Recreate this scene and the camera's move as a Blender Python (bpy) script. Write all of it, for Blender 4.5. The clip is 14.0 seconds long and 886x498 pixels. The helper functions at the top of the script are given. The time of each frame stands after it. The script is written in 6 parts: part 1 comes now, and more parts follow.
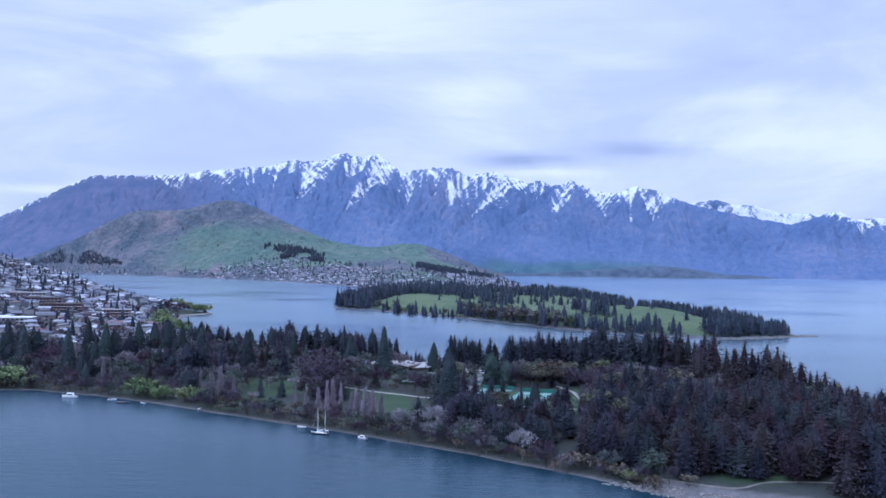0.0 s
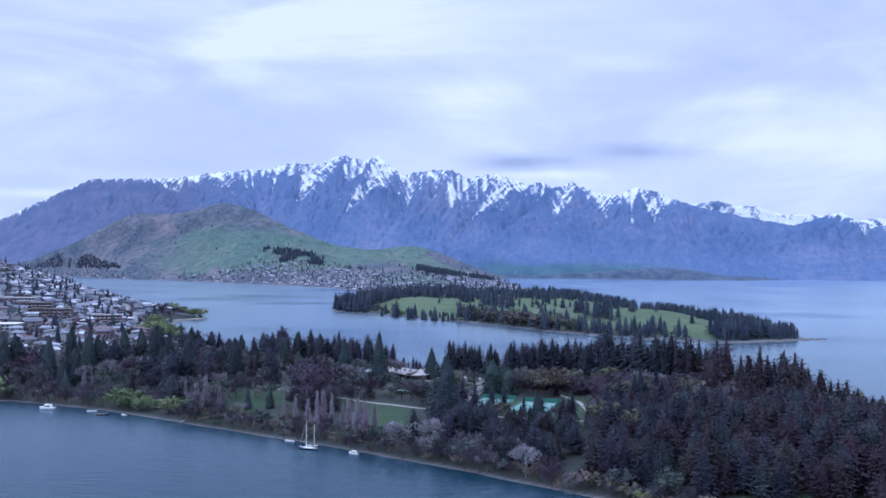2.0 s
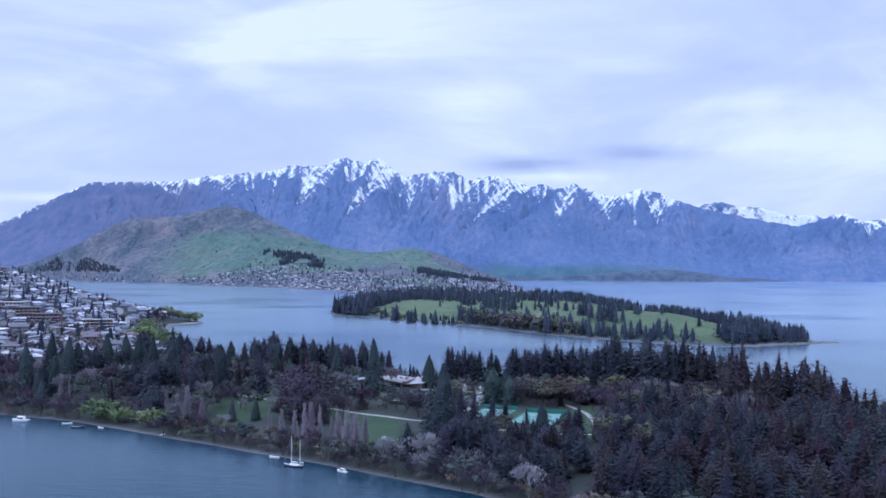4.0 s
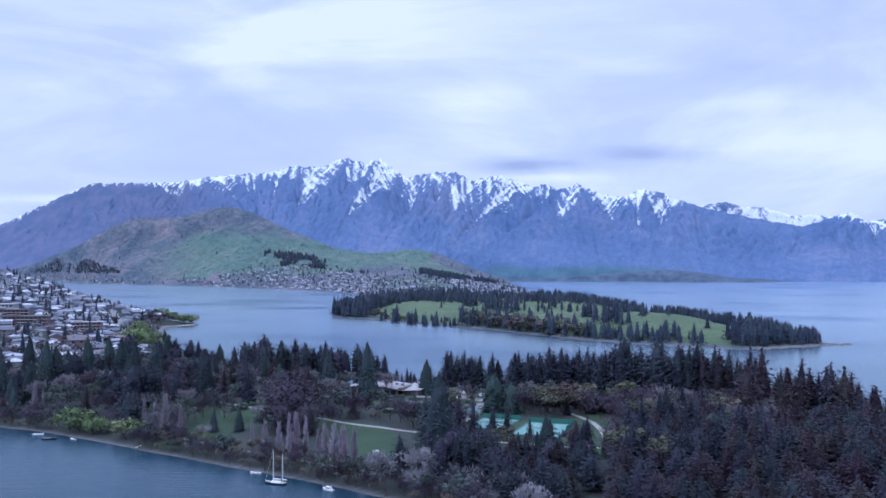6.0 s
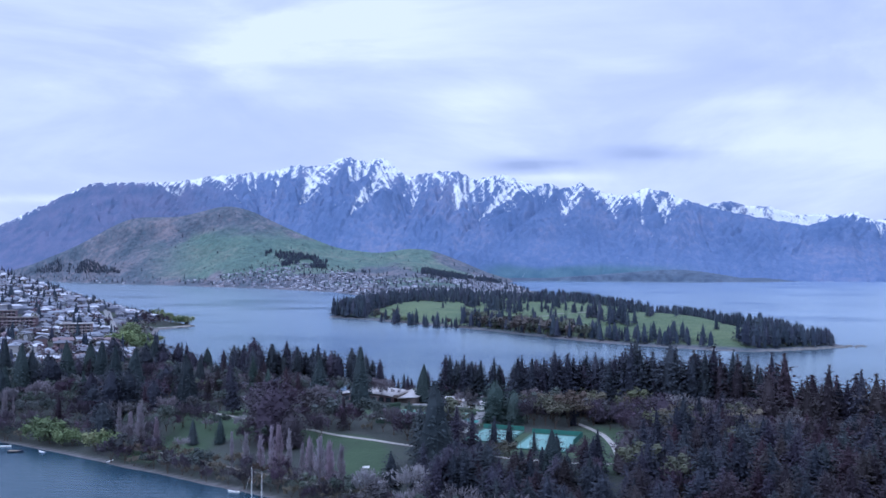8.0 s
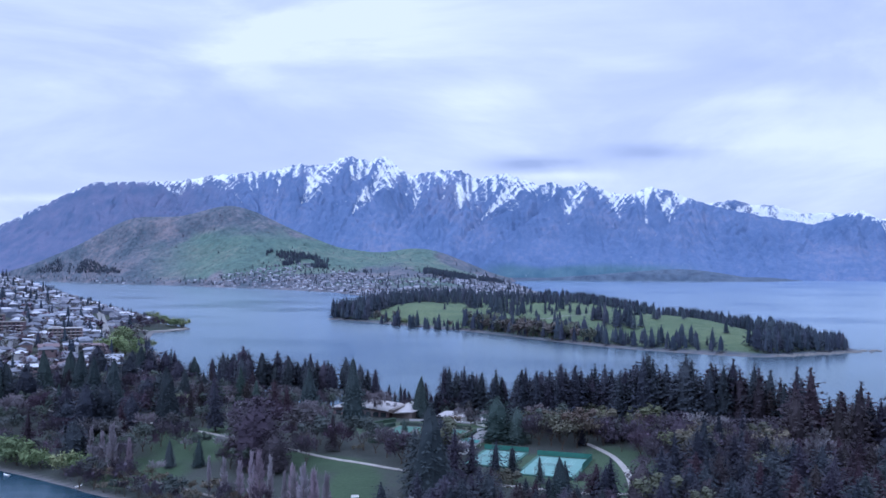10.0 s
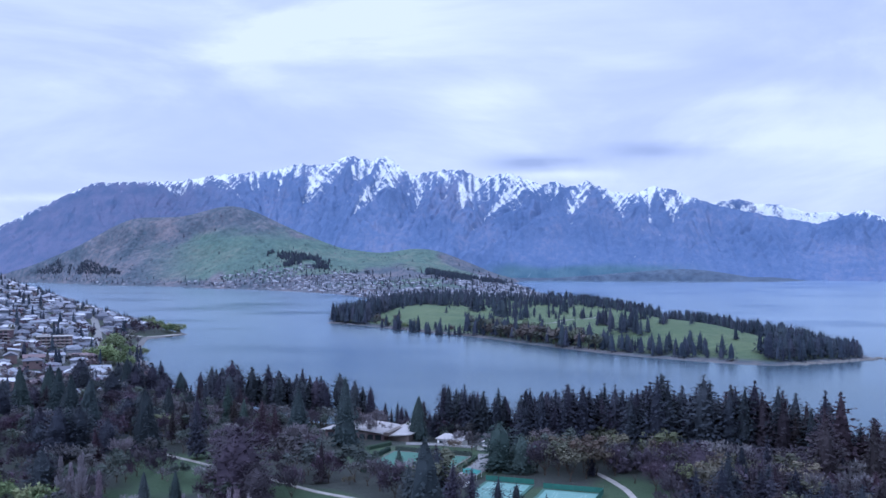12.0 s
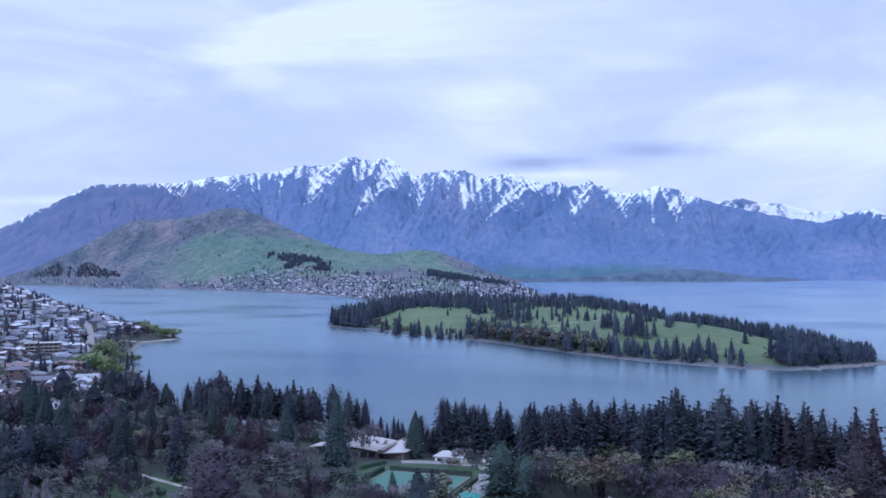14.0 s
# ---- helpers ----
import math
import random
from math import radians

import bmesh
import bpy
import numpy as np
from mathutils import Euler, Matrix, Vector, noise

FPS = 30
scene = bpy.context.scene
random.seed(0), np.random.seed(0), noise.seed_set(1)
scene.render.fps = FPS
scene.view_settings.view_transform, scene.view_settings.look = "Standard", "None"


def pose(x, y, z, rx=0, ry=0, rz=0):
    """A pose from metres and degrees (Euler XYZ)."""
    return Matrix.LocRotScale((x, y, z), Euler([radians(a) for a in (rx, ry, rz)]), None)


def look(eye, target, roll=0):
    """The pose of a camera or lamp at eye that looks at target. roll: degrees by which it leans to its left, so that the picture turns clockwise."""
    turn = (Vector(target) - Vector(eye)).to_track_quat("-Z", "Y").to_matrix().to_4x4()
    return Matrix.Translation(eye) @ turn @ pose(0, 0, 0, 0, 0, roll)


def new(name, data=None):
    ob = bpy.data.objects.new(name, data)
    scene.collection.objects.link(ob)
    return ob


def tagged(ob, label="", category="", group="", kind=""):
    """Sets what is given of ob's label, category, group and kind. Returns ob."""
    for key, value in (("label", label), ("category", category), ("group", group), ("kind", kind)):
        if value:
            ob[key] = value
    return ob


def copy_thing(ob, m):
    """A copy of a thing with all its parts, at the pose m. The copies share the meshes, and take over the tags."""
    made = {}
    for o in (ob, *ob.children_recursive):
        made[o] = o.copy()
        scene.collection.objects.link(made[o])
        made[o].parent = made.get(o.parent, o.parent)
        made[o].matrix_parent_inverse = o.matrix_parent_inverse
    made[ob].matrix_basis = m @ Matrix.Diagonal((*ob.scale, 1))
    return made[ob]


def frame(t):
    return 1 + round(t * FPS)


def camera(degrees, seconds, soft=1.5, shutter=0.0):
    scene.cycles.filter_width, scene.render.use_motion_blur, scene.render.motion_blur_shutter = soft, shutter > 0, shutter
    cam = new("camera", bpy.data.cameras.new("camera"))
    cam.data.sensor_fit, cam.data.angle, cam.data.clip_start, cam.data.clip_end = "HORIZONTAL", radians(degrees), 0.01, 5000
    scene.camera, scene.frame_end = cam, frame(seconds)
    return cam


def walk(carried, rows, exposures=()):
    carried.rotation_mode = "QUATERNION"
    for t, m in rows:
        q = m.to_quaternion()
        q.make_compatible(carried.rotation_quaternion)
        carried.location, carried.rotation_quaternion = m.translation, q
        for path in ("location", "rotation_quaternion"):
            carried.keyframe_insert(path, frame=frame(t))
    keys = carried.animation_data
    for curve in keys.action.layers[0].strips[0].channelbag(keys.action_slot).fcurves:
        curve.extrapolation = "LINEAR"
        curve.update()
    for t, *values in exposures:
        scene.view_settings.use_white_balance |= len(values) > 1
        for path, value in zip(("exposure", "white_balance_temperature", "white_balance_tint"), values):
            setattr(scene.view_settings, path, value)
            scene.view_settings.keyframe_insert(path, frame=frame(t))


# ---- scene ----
cam = camera(54.0, 14.0, soft=1.6)
PATH = [
    (0, (1.49, 16.19, 76.49), (-7.77, 115.74, 78.54), 0.65),
    (0.5, (1.28, 22.17, 76.88), (-7.99, 121.72, 78.98), 0.58),
    (1, (1.12, 28.38, 76.91), (-8.16, 127.93, 79.09), 0.52),
    (1.5, (1.02, 34.81, 76.82), (-8.29, 134.35, 79.08), 0.46),
    (2, (0.95, 41.42, 76.73), (-8.39, 140.95, 79.07), 0.41),
    (2.5, (0.92, 48.19, 76.68), (-8.48, 147.71, 79.11), 0.35),
    (3, (0.90, 55.09, 76.67), (-8.55, 154.61, 79.17), 0.31),
    (3.5, (0.90, 62.11, 76.66), (-8.61, 161.62, 79.23), 0.26),
    (4, (0.90, 69.22, 76.63), (-8.68, 168.72, 79.25), 0.23),
    (4.5, (0.89, 76.40, 76.54), (-8.76, 175.90, 79.21), 0.19),
    (5, (0.88, 83.63, 76.39), (-8.85, 183.12, 79.10), 0.17),
    (5.5, (0.86, 90.90, 76.19), (-8.95, 190.38, 78.92), 0.15),
    (6, (0.82, 98.19, 75.97), (-9.08, 197.66, 78.71), 0.13),
    (6.5, (0.75, 105.48, 75.77), (-9.23, 204.94, 78.52), 0.12),
    (7, (0.67, 112.75, 75.65), (-9.40, 212.21, 78.40), 0.11),
    (7.5, (0.56, 120.00, 75.68), (-9.60, 219.44, 78.41), 0.10),
    (8, (0.42, 127.21, 75.91), (-9.82, 226.64, 78.63), 0.09),
    (8.5, (0.27, 134.37, 76.40), (-10.06, 233.79, 79.09), 0.08),
    (9, (0.08, 141.46, 77.17), (-10.33, 240.88, 79.83), 0.08),
    (9.5, (-0.12, 148.49, 78.23), (-10.61, 247.90, 80.86), 0.07),
    (10, (-0.34, 155.43, 79.56), (-10.91, 254.84, 82.15), 0.05),
    (10.5, (-0.57, 162.29, 81.08), (-11.23, 261.69, 83.64), 0.04),
    (11, (-0.81, 169.06, 82.73), (-11.54, 268.45, 85.25), 0.02),
    (11.5, (-1.05, 175.74, 84.38), (-11.86, 275.12, 86.86), -0.01),
    (12, (-1.29, 182.31, 85.88), (-12.17, 281.68, 88.35), -0.05),
    (12.5, (-1.52, 188.78, 87.11), (-12.46, 288.14, 89.57), -0.09),
    (13, (-1.72, 195.14, 87.94), (-12.73, 294.50, 90.40), -0.14),
    (13.5, (-1.90, 201.40, 88.27), (-12.96, 300.75, 90.76), -0.20),
    (14, (-2.03, 207.55, 88.11), (-13.16, 306.90, 90.65), -0.28),
]
walk(cam, [(t, look(eye, target, roll)) for t, eye, target, roll in PATH], [(0, 0.0, 4950, 17), (14, 0.0, 4950, 17)])

# ---- world, sun ----
world = bpy.data.worlds.new("overcast_sky")
scene.world = world
world.use_nodes = True


def build_world():
    t = world.node_tree
    t.nodes.clear()
    link = t.links.new
    out = t.nodes.new("ShaderNodeOutputWorld")
    back = t.nodes.new("ShaderNodeBackground")
    sky = t.nodes.new("ShaderNodeTexSky")
    sky.sky_type, sky.sun_disc = "NISHITA", False
    sky.sun_elevation, sky.sun_rotation = radians(48), radians(-60)
    coord = t.nodes.new("ShaderNodeTexCoord")
    sep = t.nodes.new("ShaderNodeSeparateXYZ")
    link(coord.outputs["Generated"], sep.inputs[0])

    def calc(op, a, b=None, clamp=False):
        n = t.nodes.new("ShaderNodeMath")
        n.operation, n.use_clamp = op, clamp
        for i, v in enumerate((a, b)):
            if v is None:
                continue
            if isinstance(v, (int, float)):
                n.inputs[i].default_value = v
            else:
                link(v, n.inputs[i])
        return n.outputs[0]

    # soft heaped cloud, wider than it is high
    turn = t.nodes.new("ShaderNodeMapping")
    turn.inputs["Scale"].default_value = (2.6, 2.6, 7.5)
    turn.inputs["Rotation"].default_value = (0, radians(9), 0)
    turn.inputs["Location"].default_value = (3.1, 1.7, 0.6)
    link(coord.outputs["Generated"], turn.inputs[0])
    big = t.nodes.new("ShaderNodeTexNoise")
    big.inputs["Scale"].default_value, big.inputs["Detail"].default_value = 1.1, 7
    big.inputs["Roughness"].default_value, big.inputs["Distortion"].default_value = 0.56, 0.6
    link(turn.outputs[0], big.inputs["Vector"])
    # long flat streaks near the skyline
    streak = t.nodes.new("ShaderNodeTexNoise")
    flat = t.nodes.new("ShaderNodeMapping")
    flat.inputs["Scale"].default_value = (2.4, 2.4, 21)
    link(coord.outputs["Generated"], flat.inputs[0]), link(flat.outputs[0], streak.inputs["Vector"])
    streak.inputs["Scale"].default_value, streak.inputs["Detail"].default_value = 1.6, 4
    mixv = calc("ADD", calc("ADD", calc("MULTIPLY", big.outputs[0], 0.74), 0.07), calc("MULTIPLY", streak.outputs[0], 0.12))

    def lens(u, v, wide, high, amount):
        a = calc("DIVIDE", calc("SUBTRACT", calc("DIVIDE", sep.outputs[0], sep.outputs[1]), u), wide)
        a = calc("ADD", a, calc("MULTIPLY", calc("SUBTRACT", big.outputs[0], 0.5), 2.2))
        b = calc("DIVIDE", calc("SUBTRACT", calc("DIVIDE", sep.outputs[2], sep.outputs[1]), v), high)
        b = calc("ADD", b, calc("MULTIPLY", calc("SUBTRACT", streak.outputs[0], 0.5), 2.0))
        r = calc("ADD", calc("MULTIPLY", a, a), calc("MULTIPLY", b, b))
        g = calc("POWER", 2.718, calc("MULTIPLY", r, -1.0))
        ahead = calc("GREATER_THAN", sep.outputs[1], 0.0)
        return calc("MULTIPLY", calc("MULTIPLY", g, amount), ahead)

    # soft edges that wander with the heaped cloud
    for cloud in CLOUDS:
        mixv = calc("ADD", mixv, lens(*cloud))
    ramp = t.nodes.new("ShaderNodeValToRGB")
    stops = ((0.2, (0.47, 0.51, 0.64)), (0.36, (0.62, 0.65, 0.755)), (0.46, (0.70, 0.72, 0.79)), (0.54, (0.80, 0.81, 0.83)), (0.64, (0.97, 0.96, 0.92)))
    while len(ramp.color_ramp.elements) < len(stops):
        ramp.color_ramp.elements.new(0.5)
    for e, (p, c) in zip(ramp.color_ramp.elements, stops):
        e.position, e.color = p, (*c, 1)
    link(mixv, ramp.inputs[0])
    dim = t.nodes.new("ShaderNodeMixRGB")
    dim.blend_type = "MULTIPLY"
    dim.inputs[0].default_value, dim.inputs[2].default_value = 1.0, (0.1, 0.1, 0.1, 1)
    link(sky.outputs[0], dim.inputs[1])
    mix = t.nodes.new("ShaderNodeMixRGB")
    mix.inputs[0].default_value = 0.93
    link(dim.outputs[0], mix.inputs[1]), link(ramp.outputs[0], mix.inputs[2])
    link(mix.outputs[0], back.inputs[0])
    # an overcast sky is brighter overhead than at its rim
    rise = calc("MULTIPLY", calc("SUBTRACT", sep.outputs[2], 0.32), 1.9, True)
    link(calc("MULTIPLY", calc("ADD", calc("MULTIPLY", rise, ZENITH), 1.0), SKY), back.inputs[1])
    link(back.outputs[0], out.inputs[0])


# clouds that stand out, by slope aside, slope upward, widths and weight
CLOUDS = [(-0.003, 0.123, 0.05, 0.0095, -0.36), (0.128, 0.136, 0.06, 0.0085, -0.26), (0.03, 0.108, 0.06, 0.006, 0.1), (-0.60, 0.088, 0.08, 0.007, 0.2), (-0.20, 0.288, 0.13, 0.03, 0.17), (-0.34, 0.245, 0.05, 0.03, 0.09),
          (-0.14, 0.232, 0.13, 0.018, -0.08), (-0.01, 0.225, 0.07, 0.03, 0.04), (0.10, 0.19, 0.10, 0.03, 0.025), (0.32, 0.262, 0.16, 0.05, -0.08), (-0.57, 0.27, 0.13, 0.035, -0.09), (-0.5, 0.19, 0.16, 0.03, -0.05),
          (0.32, 0.15, 0.16, 0.016, 0.07), (-0.52, 0.305, 0.09, 0.014, 0.08), (-0.1, 0.17, 0.2, 0.014, -0.04), (-0.38, 0.262, 0.09, 0.016, 0.10), (-0.05, 0.212, 0.06, 0.026, 0.08), (0.12, 0.235, 0.09, 0.014, 0.08), (0.24, 0.19, 0.07, 0.016, 0.07), (-0.19, 0.188, 0.08, 0.02, -0.07),
          (0.21, 0.225, 0.06, 0.026, -0.07), (0.33, 0.212, 0.07, 0.022, -0.07), (-0.02, 0.09, 0.3, 0.025, 0.05)]
SKY, ZENITH = 0.955, 1.1
build_world()

sun = new("sun", bpy.data.lights.new("sun", "SUN"))
sun.data.energy, sun.data.angle, sun.data.color = 1.3, radians(25), (1.0, 0.97, 0.93)
sun.matrix_world = look((-60, -20, 90), (0, 60, 0))


# ---- materials ----
def material(name, rough=0.8, metal=0.0):
    m = bpy.data.materials.new(name)
    m.use_nodes = True
    b = m.node_tree.nodes["Principled BSDF"]
    b.inputs["Roughness"].default_value, b.inputs["Metallic"].default_value = rough, metal
    return m, m.node_tree, b


def ramp_node(t, source, stops):
    r = t.nodes.new("ShaderNodeValToRGB")
    while len(r.color_ramp.elements) < len(stops):
        r.color_ramp.elements.new(0.5)
    for e, (p, c) in zip(r.color_ramp.elements, stops):
        e.position, e.color = p, (*c, 1)
    t.links.new(source, r.inputs[0])
    return r.outputs[0]


def noise_node(t, scale, detail=4, stretch=(1, 1, 1), rough=0.55, spin=(0, 0, 0)):
    co = t.nodes.new("ShaderNodeTexCoord")
    mp = t.nodes.new("ShaderNodeMapping")
    mp.inputs["Scale"].default_value = stretch
    mp.inputs["Rotation"].default_value = [radians(a) for a in spin]
    n = t.nodes.new("ShaderNodeTexNoise")
    n.inputs["Scale"].default_value, n.inputs["Detail"].default_value, n.inputs["Roughness"].default_value = scale, detail, rough
    t.links.new(co.outputs["Object"], mp.inputs[0])
    t.links.new(mp.outputs[0], n.inputs["Vector"])
    return n.outputs[0]


def blend(t, fac, a, b, how="MIX"):
    m = t.nodes.new("ShaderNodeMixRGB")
    m.blend_type = how
    for i, v in enumerate((fac, a, b)):
        if isinstance(v, (int, float)):
            m.inputs[i].default_value = v
        elif isinstance(v, tuple):
            m.inputs[i].default_value = (*v, 1)
        else:
            t.links.new(v, m.inputs[i])
    return m.outputs[0]


def value(t, op, a, b, clamp=False):
    m = t.nodes.new("ShaderNodeMath")
    m.operation, m.use_clamp = op, clamp
    for i, v in enumerate((a, b)):
        if isinstance(v, (int, float)):
            m.inputs[i].default_value = v
        else:
            t.links.new(v, m.inputs[i])
    return m.outputs[0]


def attribute(t, name):
    n = t.nodes.new("ShaderNodeAttribute")
    n.attribute_name = name
    return n.outputs["Fac"]


def relief(t, b, source, strength, distance=1.0):
    n = t.nodes.new("ShaderNodeBump")
    n.inputs["Strength"].default_value, n.inputs["Distance"].default_value = strength, distance
    t.links.new(source, n.inputs["Height"])
    t.links.new(n.outputs[0], b.inputs["Normal"])


def simple(name, color, rough=0.7, spread=0.25, scale=1.0, metal=0.0, bump=0.0, by_object=0.0):
    """A colour with mottling at two scales, and a change from object to object."""
    m, t, b = material(name, rough, metal)
    lo, hi = tuple(c * (1 - spread) for c in color), tuple(min(1, c * (1 + spread)) for c in color)
    n1, n2 = noise_node(t, scale), noise_node(t, scale * 7, 2)
    f = value(t, "ADD", value(t, "MULTIPLY", n1, 0.6), value(t, "MULTIPLY", n2, 0.4))
    c = ramp_node(t, f, [(0.35, lo), (0.65, hi)])
    if by_object:
        info = t.nodes.new("ShaderNodeObjectInfo")
        c = blend(t, value(t, "MULTIPLY", info.outputs["Random"], by_object), c, tuple(v * 0.45 for v in color))
    t.links.new(c, b.inputs["Base Color"])
    if bump:
        relief(t, b, n2, bump)
    return m


def foliage(name, dark, mid, light, rough=0.75, warm=0.3):
    """Leaves that change from bough to bough and from tree to tree."""
    m, t, b = material(name, rough)
    geo = t.nodes.new("ShaderNodeNewGeometry")
    info = t.nodes.new("ShaderNodeObjectInfo")
    big = noise_node(t, 0.35, 2)
    # each tree has its own tone and hue; joined woods carry it as an attribute
    own = value(t, "FRACT", value(t, "ADD", info.outputs["Random"], attribute(t, "tint")), 0.0)
    f = value(t, "ADD", value(t, "MULTIPLY", geo.outputs["Random Per Island"], 0.32), value(t, "MULTIPLY", own, 0.68))
    f = value(t, "ADD", value(t, "MULTIPLY", f, 0.75), value(t, "MULTIPLY", big, 0.25))
    c = ramp_node(t, f, [(0.15, dark), (0.5, mid), (0.85, light)])
    hue = value(t, "FRACT", value(t, "MULTIPLY", own, 7.31), 0.0)
    c = blend(t, 1.0, c, ramp_node(t, hue, [(0.0, (1 + warm, 1 - 0.2 * warm, 1 + 0.15 * warm)), (0.5, (1, 1, 1)), (1.0, (1 + 0.25 * warm, 1 + 0.45 * warm, 1 - 0.3 * warm))]), "MULTIPLY")
    t.links.new(c, b.inputs["Base Color"])
    b.inputs["Specular IOR Level"].default_value = 0.2
    return m


def by_random(name, colours, rough=0.6, spread=0.15):
    """One of several paints, chosen by the object."""
    m, t, b = material(name, rough)
    info = t.nodes.new("ShaderNodeObjectInfo")
    r = t.nodes.new("ShaderNodeValToRGB")
    r.color_ramp.interpolation = "CONSTANT"
    while len(r.color_ramp.elements) < len(colours):
        r.color_ramp.elements.new(0.5)
    for i, (e, c) in enumerate(zip(r.color_ramp.elements, colours)):
        e.position, e.color = i / len(colours), (*c, 1)
    t.links.new(info.outputs["Random"], r.inputs[0])
    n = noise_node(t, 0.8, 5)
    c = blend(t, 1.0, r.outputs[0], ramp_node(t, n, [(0.3, (1 - spread,) * 3), (0.7, (1, 1, 1))]), "MULTIPLY")
    t.links.new(c, b.inputs["Base Color"])
    return m


def island_paint(name, colours, rough=0.6):
    m, t, b = material(name, rough)
    geo = t.nodes.new("ShaderNodeNewGeometry")
    r = t.nodes.new("ShaderNodeValToRGB")
    r.color_ramp.interpolation = "CONSTANT"
    while len(r.color_ramp.elements) < len(colours):
        r.color_ramp.elements.new(0.5)
    for i, (e, c) in enumerate(zip(r.color_ramp.elements, colours)):
        e.position, e.color = i / len(colours), (*c, 1)
    t.links.new(geo.outputs["Random Per Island"], r.inputs[0])
    t.links.new(r.outputs[0], b.inputs["Base Color"])
    return m


def water_material():
    """Deep water: a dark body under a sheen that grows towards grazing views."""
    m, t, b = material("lake_water", 0.3)
    big = noise_node(t, 0.0032, 1.5, (1, 1.6, 1), 0.4, (0, 0, 12))
    t.links.new(ramp_node(t, big, [(0.35, (0.007, 0.030, 0.050)), (0.65, (0.011, 0.038, 0.066))]), b.inputs["Base Color"])
    b.inputs["Specular IOR Level"].default_value = 0.0
    gloss = t.nodes.new("ShaderNodeBsdfGlossy")
    t.links.new(ramp_node(t, big, [(0.3, (0.2,) * 3), (0.5, (0.25,) * 3)]), gloss.inputs["Roughness"])
    gloss.inputs["Color"].default_value = (0.76, 0.87, 1.0, 1)
    w1 = noise_node(t, 0.13, 3, (0.6, 2.6, 1), 0.6, (0, 0, 14))
    w2 = noise_node(t, 0.7, 2, (1, 2.0, 1), 0.6, (0, 0, -10))
    bump = t.nodes.new("ShaderNodeBump")
    bump.inputs["Strength"].default_value, bump.inputs["Distance"].default_value = 0.45, 1.0
    # small wind waves in the open bay before the park; the sheltered arms lie smooth
    co, sep = t.nodes.new("ShaderNodeTexCoord"), t.nodes.new("ShaderNodeSeparateXYZ")
    t.links.new(co.outputs["Object"], sep.inputs[0])
    bay = value(t, "DIVIDE", value(t, "SUBTRACT", 500.0, sep.outputs[1]), 80.0, True)
    t.links.new(value(t, "MULTIPLY", value(t, "ADD", w1, value(t, "MULTIPLY", w2, 0.3)), bay), bump.inputs["Height"])
    t.links.new(bump.outputs[0], gloss.inputs["Normal"])
    fres = t.nodes.new("ShaderNodeFresnel")
    fres.inputs["IOR"].default_value = 1.34
    mix = t.nodes.new("ShaderNodeMixShader")
    t.links.new(value(t, "POWER", fres.outputs[0], 1.06), mix.inputs[0])
    t.links.new(b.outputs[0], mix.inputs[1])
    t.links.new(gloss.outputs[0], mix.inputs[2])
    t.links.new(mix.outputs[0], t.nodes["Material Output"].inputs[0])
    return m


def garden_material():
    m, t, b = material("garden_soil_and_lawn", 0.95)
    litter = ramp_node(t, value(t, "ADD", value(t, "MULTIPLY", noise_node(t, 0.06, 5), 0.6), value(t, "MULTIPLY", noise_node(t, 0.9, 3), 0.4)),
                       [(0.35, (0.022, 0.03, 0.028)), (0.55, (0.038, 0.044, 0.042)), (0.7, (0.036, 0.058, 0.038))])
    lawn = ramp_node(t, value(t, "ADD", value(t, "MULTIPLY", noise_node(t, 0.05, 4), 0.6), value(t, "MULTIPLY", noise_node(t, 1.4, 3), 0.4)),
                     [(0.32, (0.024, 0.044, 0.024)), (0.5, (0.032, 0.062, 0.03)), (0.68, (0.055, 0.088, 0.042))])
    beach = ramp_node(t, value(t, "ADD", value(t, "MULTIPLY", noise_node(t, 0.25, 5), 0.5), value(t, "MULTIPLY", noise_node(t, 2.5, 3), 0.5)),
                      [(0.3, (0.075, 0.074, 0.082)), (0.7, (0.185, 0.18, 0.19))])
    c = blend(t, attribute(t, "lawn"), litter, lawn)
    c = blend(t, attribute(t, "beach"), c, beach)
    t.links.new(c, b.inputs["Base Color"])
    relief(t, b, noise_node(t, 0.8, 4), 0.5, 0.6)
    return m


